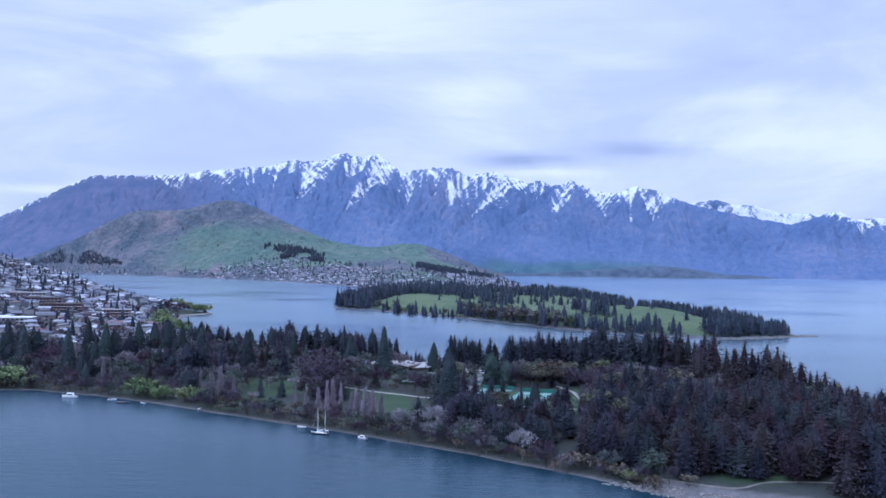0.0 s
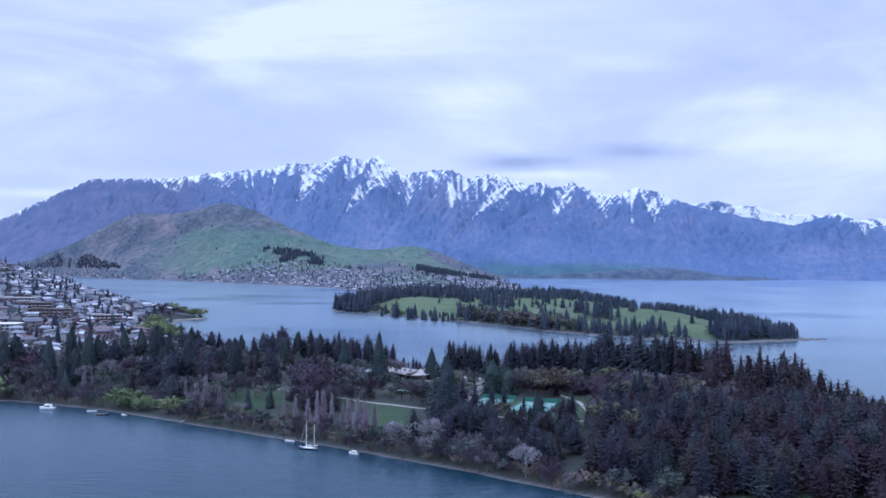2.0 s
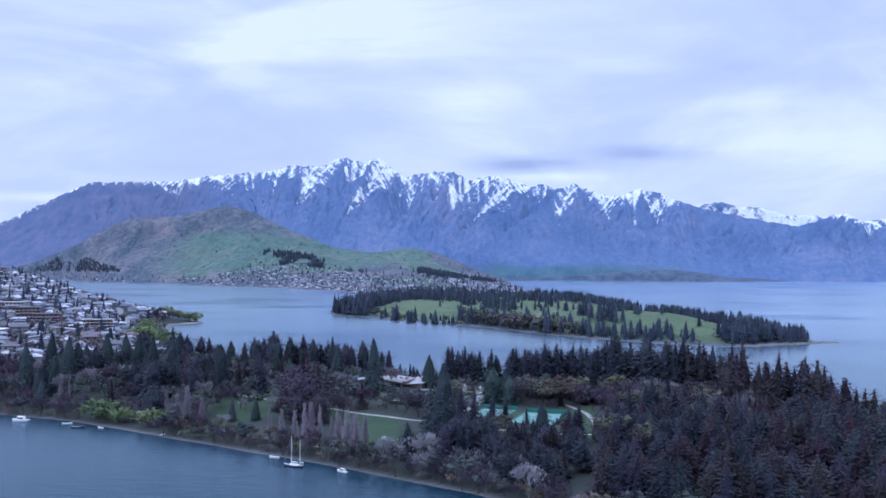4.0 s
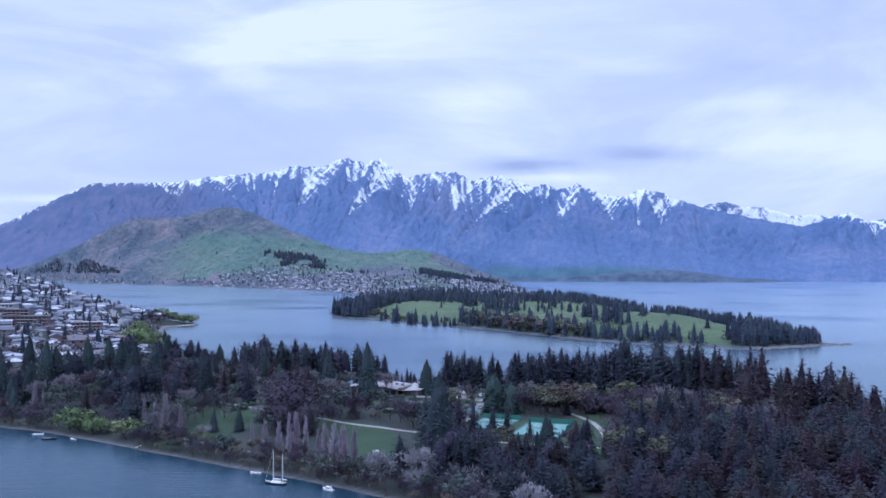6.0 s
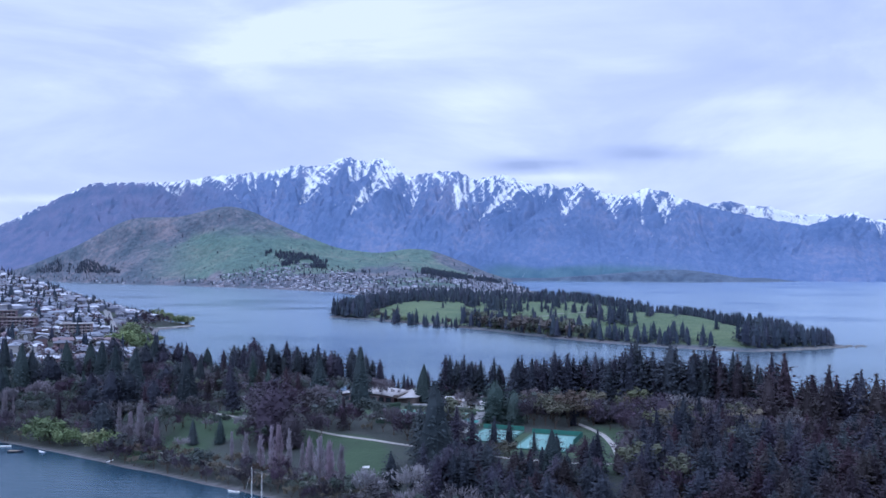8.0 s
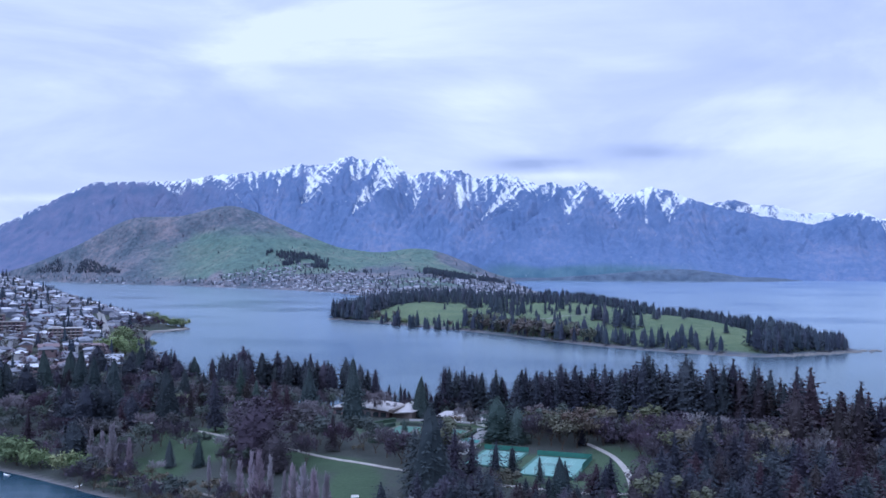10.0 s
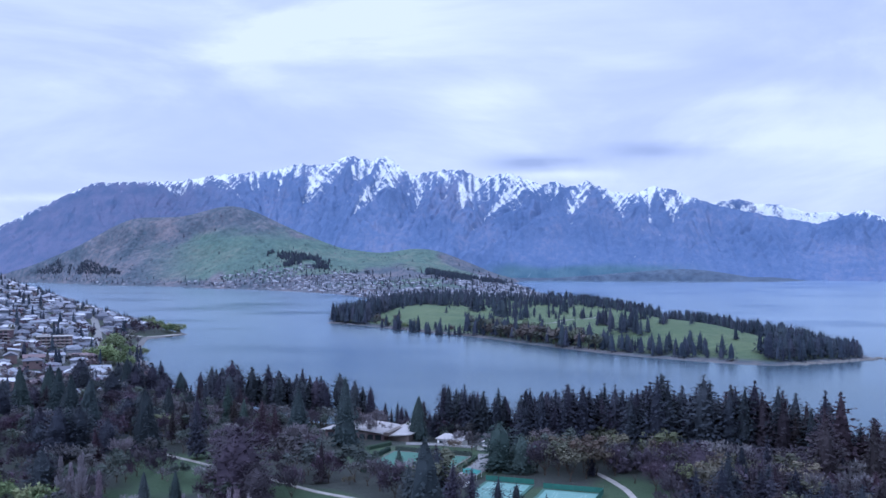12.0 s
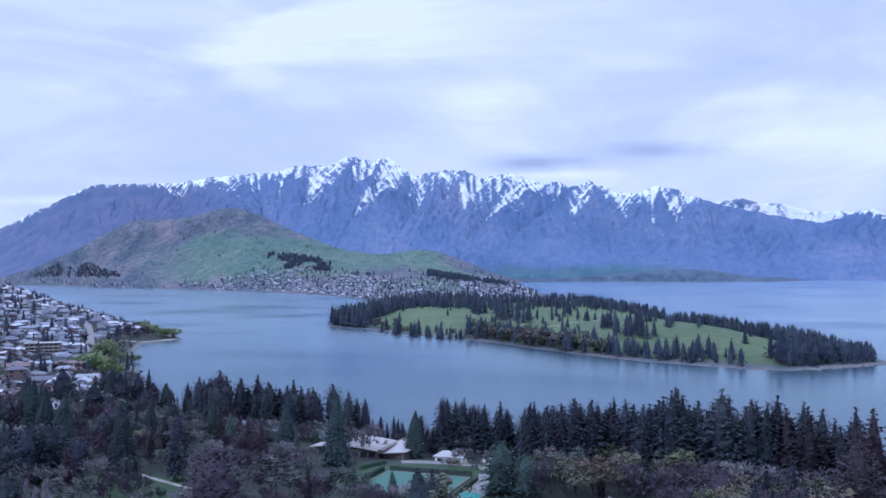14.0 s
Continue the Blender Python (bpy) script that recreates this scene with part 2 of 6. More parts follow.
def far_land_material():
    m, t, b = material("hazy_tussock_and_pasture", 0.95)
    # hill tussock and hill pasture are blued: aerial haze as base colour
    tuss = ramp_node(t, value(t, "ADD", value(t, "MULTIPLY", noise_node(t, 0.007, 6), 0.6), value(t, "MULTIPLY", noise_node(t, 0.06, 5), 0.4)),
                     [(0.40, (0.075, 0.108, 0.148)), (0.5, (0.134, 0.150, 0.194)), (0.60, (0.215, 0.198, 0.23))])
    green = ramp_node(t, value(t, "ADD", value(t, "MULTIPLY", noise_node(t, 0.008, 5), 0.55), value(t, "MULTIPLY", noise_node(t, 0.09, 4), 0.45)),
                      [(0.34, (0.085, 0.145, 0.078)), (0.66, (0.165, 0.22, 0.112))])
    hazy_pasture = ramp_node(t, value(t, "ADD", value(t, "MULTIPLY", noise_node(t, 0.006, 6), 0.6), value(t, "MULTIPLY", noise_node(t, 0.05, 5), 0.4)),
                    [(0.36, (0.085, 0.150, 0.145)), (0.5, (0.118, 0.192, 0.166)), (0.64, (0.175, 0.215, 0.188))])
    green = blend(t, attribute(t, "golf"), hazy_pasture, green)
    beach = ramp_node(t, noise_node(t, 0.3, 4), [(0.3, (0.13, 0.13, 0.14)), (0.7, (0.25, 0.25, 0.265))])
    # blue of the distance haze, coloured onto the low hill furthest back
    haze_blue = ramp_node(t, noise_node(t, 0.012, 6), [(0.35, (0.07, 0.105, 0.17)), (0.65, (0.115, 0.155, 0.225))])
    c = blend(t, attribute(t, "lawn"), tuss, green)
    c = blend(t, attribute(t, "hazy_rock"), c, haze_blue)
    # mottle multiplied into the colour in place of shading on the rough slopes
    relief_shade = ramp_node(t, noise_node(t, 0.035, 9, rough=0.8), [(0.36, (0.55, 0.57, 0.62)), (0.5, (0.95, 0.95, 0.95)), (0.66, (1.25, 1.22, 1.2))])
    c = blend(t, value(t, "SUBTRACT", 1.0, value(t, "MULTIPLY", attribute(t, "golf"), 0.75)), c, relief_shade, "MULTIPLY")
    c = blend(t, attribute(t, "beach"), c, beach)
    t.links.new(c, b.inputs["Base Color"])
    relief(t, b, noise_node(t, 0.022, 8, rough=0.72), 0.9, 26)
    return m


def ribbed(t, lean, scale=0.035):
    """Noise drawn out along a slanting line across the face."""
    co = t.nodes.new("ShaderNodeTexCoord")
    spin, draw = t.nodes.new("ShaderNodeMapping"), t.nodes.new("ShaderNodeMapping")
    spin.inputs["Rotation"].default_value = (0, radians(lean), 0)
    draw.inputs["Scale"].default_value = (1, 0.25, 0.22)
    n = t.nodes.new("ShaderNodeTexNoise")
    n.inputs["Scale"].default_value, n.inputs["Detail"].default_value, n.inputs["Roughness"].default_value = scale, 6, 0.62
    t.links.new(co.outputs["Object"], spin.inputs[0])
    t.links.new(spin.outputs[0], draw.inputs[0])
    t.links.new(draw.outputs[0], n.inputs["Vector"])
    return n.outputs[0]


def mountain_material():
    m, t, b = material("hazy_schist_and_snow", 0.9)
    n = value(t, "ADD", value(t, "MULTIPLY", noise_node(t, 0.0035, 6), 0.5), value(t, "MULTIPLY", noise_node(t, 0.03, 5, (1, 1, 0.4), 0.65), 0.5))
    # bare slopes, heath and plain carry the distance's blue haze in their base colours
    hazy_rock = ramp_node(t, n, [(0.36, (0.098, 0.153, 0.30)), (0.52, (0.138, 0.195, 0.355)), (0.64, (0.195, 0.23, 0.375))])
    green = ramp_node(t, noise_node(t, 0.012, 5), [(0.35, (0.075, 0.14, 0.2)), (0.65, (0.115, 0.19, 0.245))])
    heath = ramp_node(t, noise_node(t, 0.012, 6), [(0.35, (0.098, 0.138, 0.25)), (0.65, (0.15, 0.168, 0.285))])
    hazy_rock = blend(t, attribute(t, "heath"), hazy_rock, heath)
    hazy_rock = blend(t, attribute(t, "lawn"), hazy_rock, green)
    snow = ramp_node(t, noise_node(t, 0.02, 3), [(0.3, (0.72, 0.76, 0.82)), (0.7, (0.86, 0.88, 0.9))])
    ribs = value(t, "MAXIMUM", ribbed(t, 38), ribbed(t, -42))
    fine = value(t, "MAXIMUM", ribbed(t, 44, 0.1), ribbed(t, -36, 0.1))
    ribs = value(t, "ADD", value(t, "MULTIPLY", ribs, 0.5), value(t, "MULTIPLY", fine, 0.5))
    edge = value(t, "ADD", attribute(t, "snow"), value(t, "MULTIPLY", value(t, "SUBTRACT", ribs, 0.55), 2.5))
    edge = value(t, "ADD", edge, value(t, "MULTIPLY", value(t, "SUBTRACT", noise_node(t, 0.11, 5, rough=0.75), 0.5), 1.1))
    mask = ramp_node(t, edge, [(0.39, (0, 0, 0)), (0.5, (0.42, 0.42, 0.42)), (0.66, (1, 1, 1))])
    t.links.new(blend(t, mask, hazy_rock, snow), b.inputs["Base Color"])
    relief(t, b, noise_node(t, 0.02, 7, (1, 1, 0.55), 0.7), 0.8, 30)
    b.inputs["Specular IOR Level"].default_value = 0.1
    return m


WATER = water_material()
GARDEN = garden_material()
FARLAND = far_land_material()
MOUNTAIN = mountain_material()
BED = simple("lake_bed", (0.09, 0.1, 0.09), 0.9, 0.3, 0.05)
BARK = simple("bark", (0.075, 0.058, 0.048), 0.9, 0.35, 1.5, bump=0.5)
PALE_BARK = simple("pale_bark", (0.17, 0.15, 0.15), 0.9, 0.3, 1.5)
FIR = foliage("fir_needles", (0.015, 0.019, 0.031), (0.026, 0.032, 0.049), (0.047, 0.055, 0.075))
SEQUOIA = foliage("sequoia_needles", (0.016, 0.025, 0.031), (0.027, 0.040, 0.047), (0.046, 0.063, 0.071), warm=0.15)
LARCH = foliage("brownish_needles", (0.016, 0.013, 0.021), (0.028, 0.023, 0.033), (0.047, 0.039, 0.049))
CEDAR = foliage("cedar_needles", (0.020, 0.034, 0.036), (0.036, 0.057, 0.057), (0.064, 0.092, 0.088), warm=0.15)
GREENLEAF = foliage("green_leaves", (0.034, 0.043, 0.047), (0.060, 0.073, 0.076), (0.095, 0.108, 0.110))
WILLOW = foliage("fresh_willow_leaves", (0.075, 0.112, 0.058), (0.130, 0.172, 0.086), (0.195, 0.24, 0.122), warm=0.12)
PURPLE = foliage("reddish_twigs", (0.032, 0.027, 0.041), (0.056, 0.048, 0.070), (0.094, 0.081, 0.114), warm=0.2)
GREYTWIG = foliage("pale_grey_twigs", (0.10, 0.097, 0.113), (0.17, 0.163, 0.188), (0.28, 0.272, 0.31), warm=0.08)
OCHRE = foliage("ochre_leaves", (0.082, 0.07, 0.055), (0.115, 0.103, 0.085), (0.165, 0.148, 0.122), warm=0.12)
OLIVE = foliage("olive_leaves", (0.05, 0.055, 0.045), (0.09, 0.096, 0.072), (0.14, 0.145, 0.107))
POPLAR = foliage("bare_poplar_twigs", (0.18, 0.16, 0.19), (0.26, 0.235, 0.28), (0.36, 0.33, 0.39), warm=0.1)
# far needles: paler than the park firs, haze-blue put into the colour
FARTREE = foliage("hazy_pine_needles", (0.021, 0.031, 0.051), (0.035, 0.048, 0.074), (0.058, 0.074, 0.10), warm=0.15)
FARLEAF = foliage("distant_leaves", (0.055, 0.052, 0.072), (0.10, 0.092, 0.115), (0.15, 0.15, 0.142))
TRACK = simple("worn_track", (0.16, 0.15, 0.145), 0.95, 0.25, 0.6)
GRAVEL = simple("pale_gravel", (0.31, 0.295, 0.285), 0.95, 0.25, 0.6)
ASPHALT = simple("grey_asphalt", (0.2, 0.2, 0.21), 0.9, 0.2, 0.3)
STONE = simple("grey_stone", (0.24, 0.23, 0.23), 0.9, 0.4, 0.7, bump=0.4, by_object=0.5)
TURF = simple("bowling_turf", (0.06, 0.145, 0.115), 0.9, 0.12, 0.25)
COURT = simple("pale_green_court", (0.15, 0.285, 0.265), 0.8, 0.1, 0.3)
GOLFLEAF = foliage("olive_brown_leaves", (0.05, 0.06, 0.056), (0.082, 0.09, 0.082), (0.115, 0.125, 0.108))
LINES = simple("worn_line_paint", (0.36, 0.46, 0.44), 0.8, 0.15, 0.5)
NET = simple("dark_netting", (0.1, 0.11, 0.11), 0.9, 0.1, 1.0)
WINDBREAK = simple("green_windbreak_mesh", (0.03, 0.13, 0.105), 0.8, 0.12, 0.6)
SURROUND = simple("green_court_surround", (0.05, 0.125, 0.10), 0.85, 0.15, 0.3)
WHITE = simple("white_paint", (0.78, 0.78, 0.77), 0.45, 0.06, 0.5)
HEDGE = foliage("clipped_hedge_leaves", (0.020, 0.040, 0.035), (0.035, 0.060, 0.050), (0.055, 0.080, 0.070))
ROOF_WHITE = simple("pale_roof_sheet", (0.36, 0.345, 0.36), 0.45, 0.1, 0.2)
ROOF_BROWN = simple("brown_roof_sheet", (0.12, 0.10, 0.095), 0.5, 0.2, 0.3)
GLASS = simple("dark_window_glass", (0.03, 0.04, 0.05), 0.08, 0.1, 1.0)
WALLS = by_random("house_walls", [(0.30, 0.295, 0.33), (0.46, 0.47, 0.52), (0.19, 0.18, 0.19), (0.25, 0.26, 0.31), (0.17, 0.12, 0.13), (0.36, 0.355, 0.37)])
ROOFS = by_random("house_roofs", [(0.28, 0.30, 0.37), (0.16, 0.17, 0.215), (0.37, 0.39, 0.46), (0.11, 0.115, 0.155), (0.23, 0.24, 0.30), (0.165, 0.115, 0.13), (0.265, 0.28, 0.35), (0.52, 0.53, 0.60), (0.15, 0.155, 0.205)])
FAR_WALLS = island_paint("far_house_paint", [(0.21, 0.23, 0.29), (0.46, 0.47, 0.54), (0.30, 0.31, 0.38), (0.094, 0.103, 0.146), (0.17, 0.175, 0.225), (0.11, 0.12, 0.165), (0.125, 0.140, 0.189)])
DARK_HULL = simple("dark_blue_hull", (0.025, 0.035, 0.06), 0.3, 0.15, 0.6)
ALLOY = simple("pale_spar", (0.7, 0.7, 0.68), 0.4, 0.08, 1.0)
TEAK = simple("weathered_teak", (0.28, 0.22, 0.16), 0.7, 0.2, 2.0)
TEAL = simple("teal_canvas", (0.04, 0.2, 0.18), 0.7, 0.1, 0.8)


# ---- mesh helpers ----
def mesh_np(name, verts, tris, mat, smooth=False, attrs=()):
    """A mesh from arrays of places and triangles."""
    me = bpy.data.meshes.new(name)
    verts, tris = np.asarray(verts, np.float32).reshape(-1, 3), np.asarray(tris, np.int32).reshape(-1, 3)
    me.vertices.add(len(verts))
    me.vertices.foreach_set("co", verts.ravel())
    me.loops.add(tris.size)
    me.loops.foreach_set("vertex_index", tris.ravel())
    me.polygons.add(len(tris))
    me.polygons.foreach_set("loop_start", np.arange(0, tris.size, 3, dtype=np.int32))
    me.polygons.foreach_set("use_smooth", np.full(len(tris), smooth))
    for key, values in attrs:
        me.attributes.new(key, "FLOAT", "POINT").data.foreach_set("value", np.asarray(values, np.float32))
    me.update(calc_edges=True)
    me.materials.append(mat)
    return me


class Soup:
    """Triangles gathered piece by piece."""

    def __init__(self):
        self.v, self.f = [], []

    def add(self, verts, faces):
        n = len(self.v)
        self.v += [tuple(p) for p in verts]
        for f in faces:
            for i in range(1, len(f) - 1):
                self.f.append((n + f[0], n + f[i], n + f[i + 1]))
        return self

    def box(self, x0, y0, z0, x1, y1, z1, taper=0.0):
        a = taper
        return self.add([(x0, y0, z0), (x1, y0, z0), (x1, y1, z0), (x0, y1, z0), (x0 + a, y0 + a, z1), (x1 - a, y0 + a, z1), (x1 - a, y1 - a, z1), (x0 + a, y1 - a, z1)],
                        [(3, 2, 1, 0), (4, 5, 6, 7), (0, 1, 5, 4), (1, 2, 6, 5), (2, 3, 7, 6), (3, 0, 4, 7)])

    def tube(self, points, radii, sides=6):
        rings = []
        for i, (p, r) in enumerate(zip(points, radii)):
            p = Vector(p)
            q = Vector(points[min(i + 1, len(points) - 1)]) - Vector(points[max(i - 1, 0)])
            side = q.orthogonal().normalized()
            other = q.normalized().cross(side)
            rings += [p + r * (math.cos(2 * math.pi * k / sides) * side + math.sin(2 * math.pi * k / sides) * other) for k in range(sides)]
        faces = [(i * sides + k, i * sides + (k + 1) % sides, (i + 1) * sides + (k + 1) % sides, (i + 1) * sides + k) for i in range(len(points) - 1) for k in range(sides)]
        faces += [tuple(range(sides))[::-1], tuple((len(points) - 1) * sides + k for k in range(sides))]
        return self.add(rings, faces)

    def mesh(self, name, mat, smooth=False):
        return mesh_np(name, self.v, self.f, mat, smooth)


def part(name, soup, mat, parent, label="", smooth=False):
    ob = new(name, soup if isinstance(soup, bpy.types.Mesh) else soup.mesh(name, mat, smooth))
    ob.parent = parent
    return tagged(ob, label)


def thing(name, label, category, group="", kind=""):
    return tagged(new(name), label, category, group, kind)


# ---- the lie of the land ----
def lake_level(y):
    """The lake's far end lies a little higher, as the far distances are drawn in."""
    d = np.maximum(np.asarray(y, float) - 16, 1)
    true = d + 0.000517 * np.maximum(d - 1800, 0) ** 2
    return 92 * (1 - d / true)


NEAR_LAND = [(54, 315), (22, 341), (-18, 371), (-59, 398), (-108, 426), (-164, 457), (-230, 493), (-289, 512), (-330, 507), (-420, 515), (-560, 545), (-900, 600), (-2300, 900),
             (-2300, 3000), (-1500, 2700), (-1220, 2300), (-1010, 1985), (-800, 1735), (-650, 1540), (-540, 1390), (-469, 1308), (-489, 1228), (-414, 1043), (-357, 940), (-273, 800),
             (-215, 720), (-150, 676), (-100, 655), (-50, 638), (0, 612), (60, 580), (112, 545), (150, 490), (172, 420), (168, 345), (140, 304), (105, 297), (78, 303)]
FAR_LAND = [(-347, 1581), (-277, 1528), (-210, 1445), (-151, 1373), (-93, 1318), (-40, 1244), (12, 1167), (56, 1108), (97, 1066), (139, 1033), (183, 1004), (211, 993), (238, 1012), (274, 1033),
            (308, 1054), (322, 1075), (326, 1130), (305, 1300), (272, 1500), (240, 1750), (184, 2200), (125, 2340), (65, 2620), (-5, 2960), (-60, 3400), (-105, 3800), (-90, 4080), (150, 4190),
            (600, 4130), (1005, 4050), (1090, 4130), (1330, 4330), (1700, 4350), (3200, 4400), (3200, 6000), (-5000, 6000), (-5000, 4300), (-2900, 4150), (-2100, 3790), (-1690, 3480), (-1415, 3390), (-1100, 3170),
            (-845, 2995), (-625, 2805), (-520, 2640), (-400, 2350), (-345, 1950), (-352, 1680)]


def inland(x, y, poly):
    """Metres inside the outline; negative outside."""
    x, y = np.asarray(x, float), np.asarray(y, float)
    best, inside = np.full(x.shape, 1e9), np.zeros(x.shape, bool)
    for (ax, ay), (bx, by) in zip(poly, poly[1:] + poly[:1]):
        dx, dy = bx - ax, by - ay
        s = np.clip(((x - ax) * dx + (y - ay) * dy) / (dx * dx + dy * dy), 0, 1)
        best = np.minimum(best, np.hypot(x - ax - s * dx, y - ay - s * dy))
        if dy:
            inside ^= ((ay > y) != (by > y)) & (x < dx * (y - ay) / dy + ax)
    return np.where(inside, best, -best)


TABLES = {}


def waves(x, y, seed, octaves=4, ridged=False):
    """Smooth noise of about unit size, from a table of random values."""
    if (seed, octaves) not in TABLES:
        TABLES[seed, octaves] = np.random.RandomState(seed).rand(octaves, 64, 64)
    total, amp, norm = 0, 1.0, 0
    for grid in TABLES[seed, octaves]:
        xi, yi = np.floor(x).astype(int), np.floor(y).astype(int)
        fx, fy = x - xi, y - yi
        fx, fy = fx * fx * (3 - 2 * fx), fy * fy * (3 - 2 * fy)
        a, b = grid[xi % 64, yi % 64], grid[(xi + 1) % 64, yi % 64]
        c, d = grid[xi % 64, (yi + 1) % 64], grid[(xi + 1) % 64, (yi + 1) % 64]
        n = (a + (b - a) * fx) + ((c + (d - c) * fx) - (a + (b - a) * fx)) * fy
        total, norm = total + amp * (1 - np.abs(2 * n - 1) if ridged else n), norm + amp
        x, y, amp = x * 2.03 + 7.3, y * 2.03 + 3.1, amp * 0.5
    return total / norm


def smooth01(v):
    v = np.clip(v, 0, 1)
    return v * v * (3 - 2 * v)


def near_height(x, y):
    d = inland(x, y, NEAR_LAND)
    d = d + 3.0 * (waves(x / 18, y / 18, 5, 3) - 0.5)
    town = smooth01((y - 640) / 420) * smooth01((-x - 180) / 160)
    flat = 7.5 * smooth01(d / 75) + np.minimum(d, 14) * 0.12
    steep = 0.215 + 0.2 * smooth01((y - 1250) / 500)
    hill = 2 + steep * np.maximum(d - 12, 0) - 0.00009 * np.maximum(d - 12, 0) ** 2
    z = flat * (1 - town) + hill * town
    z = z + 0.8 * (waves(x / 30, y / 30, 9, 3) - 0.5) * smooth01(d / 40)
    return np.where(d > 0, z, np.maximum(d * 0.18, -5)), d


# skylines: slope aside and slope upward as seen from the start
HILL = [(-0.75, -0.01), (-0.62, 0.0), (-0.589, 0.0084), (-0.533, 0.0307), (-0.484, 0.0568), (-0.463, 0.0644), (-0.407, 0.0647), (-0.352, 0.0784), (-0.324, 0.0724), (-0.276, 0.0494), (-0.222, 0.0279),
        (-0.175, 0.0217), (-0.135, 0.028), (-0.109, 0.0243), (-0.082, 0.0135), (-0.043, -0.003), (0.0, -0.012), (0.05, -0.014)]
LOW_HILL = [(-0.1, -0.013), (0.015, -0.006), (0.079, -0.0016), (0.11, 0.0013), (0.161, 0.0044), (0.198, -0.0003), (0.229, -0.006), (0.256, -0.0112), (0.28, -0.02)]
RANGE = [(-0.9, -0.02), (-0.633, 0.0553), (-0.562, 0.0864), (-0.516, 0.1049), (-0.422, 0.1051), (-0.366, 0.1112), (-0.315, 0.1146), (-0.271, 0.1226), (-0.243, 0.1213), (-0.213, 0.1319), (-0.19, 0.1259),
         (-0.17, 0.1305), (-0.14, 0.1088), (-0.11, 0.1141), (-0.084, 0.1134), (-0.065, 0.105), (-0.031, 0.1089), (0.004, 0.0966), (0.02, 0.0999), (0.032, 0.0928), (0.052, 0.0993), (0.084, 0.0872),
         (0.103, 0.0853), (0.126, 0.0931), (0.151, 0.0874), (0.173, 0.0772), (0.229, 0.0635), (0.296, 0.0513), (0.342, 0.0648), (0.381, 0.0518), (0.6, 0.045)]
SNOWY = [(0.16, 0.06), (0.173, 0.0734), (0.216, 0.08), (0.235, 0.0737), (0.256, 0.0731), (0.287, 0.0638), (0.314, 0.0652), (0.327, 0.0628), (0.348, 0.0673), (0.366, 0.0574), (0.387, 0.0606), (0.6, 0.055)]
SNOWY_WEST = [(-0.4, 0.10), (-0.38, 0.1105), (-0.363, 0.1146), (-0.342, 0.1152), (-0.325, 0.108)]
EYE = (1.5, 16.0, 76.5)
HILL_Y, LOW_Y, RANGE_Y, SNOW_Y = 3920.0, 4210.0, 4760.0, 4870.0


def skyline(table, x, y, at_y, soft=0.0):
    u = (x - EYE[0]) / (y - EYE[1])
    up = np.mean([np.interp(u + k * soft, *np.array(table).T) for k in (-1, -0.5, 0, 0.5, 1)], axis=0)
    return EYE[2] + up * (at_y - EYE[1])


def far_height(x, y):
    d = inland(x, y, FAR_LAND)
    base = lake_level(y)
    d = d + 6 * (waves(x / 45, y / 45, 15, 3) - 0.5) * smooth01((y - 900) / 400)
    z = base + np.minimum(d, 6) * 0.22 + 12 * smooth01(d / 120) + 5 * (waves(x / 160, y / 160, 21, 3) - 0.4) * smooth01(d / 120)
    # the golf course swells to a low back
    z = z + 7 * np.exp(-(((x - 190) / 60) ** 2 + ((y - 1300) / 190) ** 2)) + 5 * np.exp(-(((x + 230) / 70) ** 2 + ((y - 1800) / 160) ** 2))
    # the hill behind the far houses
    top = skyline(HILL, x, y, HILL_Y, 0.011)
    front = np.maximum(d, 0) / (np.maximum(d, 0) + np.maximum(HILL_Y - y, 0) + 1)
    front = np.where(y < 2650, 0, front) * smooth01((y - 2650) / 150)
    rough = 0.34 * (waves(x / 210, y / 210, 31, 5, True) - 0.58) + 0.14 * (waves(x / 45, y / 45, 33, 4, True) - 0.5)
    fore = np.maximum(top - z, 0) * front ** 1.25 * (1 + rough * smooth01((1 - front) / 0.2))
    aft = np.maximum(top - z, 0) * np.clip(1 - (y - HILL_Y) / 420, 0, 1) ** 1.4
    z = z + np.where(y < HILL_Y, fore, aft)
    low = np.maximum(skyline(LOW_HILL, x, y, LOW_Y, 0.02) - z, 0)
    z = z + low * np.clip(1 - np.abs(y - LOW_Y) / 140, 0, 1) * (d > 0)
    return np.where(d > 0, z, base + np.maximum(d * 0.15, -5)), d


def gully_cells(s, seed, least=70, most=210):
    """Gullies side by side between spurs: distance from the gully line (0) to the spur (1), the cell's half width, its number."""
    rng = np.random.RandomState(seed)
    n = int(9000 / (least + most) * 2)
    edges = np.cumsum(rng.uniform(least, most, n)) - 4500
    pick = edges[:-1] + np.diff(edges) * rng.uniform(0.25, 0.75, n - 1)
    k = np.clip(np.searchsorted(edges, s) - 1, 0, n - 2)
    side = s - pick[k]
    half = np.where(side > 0, edges[k + 1] - pick[k], pick[k] - edges[k])
    return np.clip(np.abs(side) / half, 0, 1), half, k, rng.uniform(0.45, 1.25, n - 1)[k]


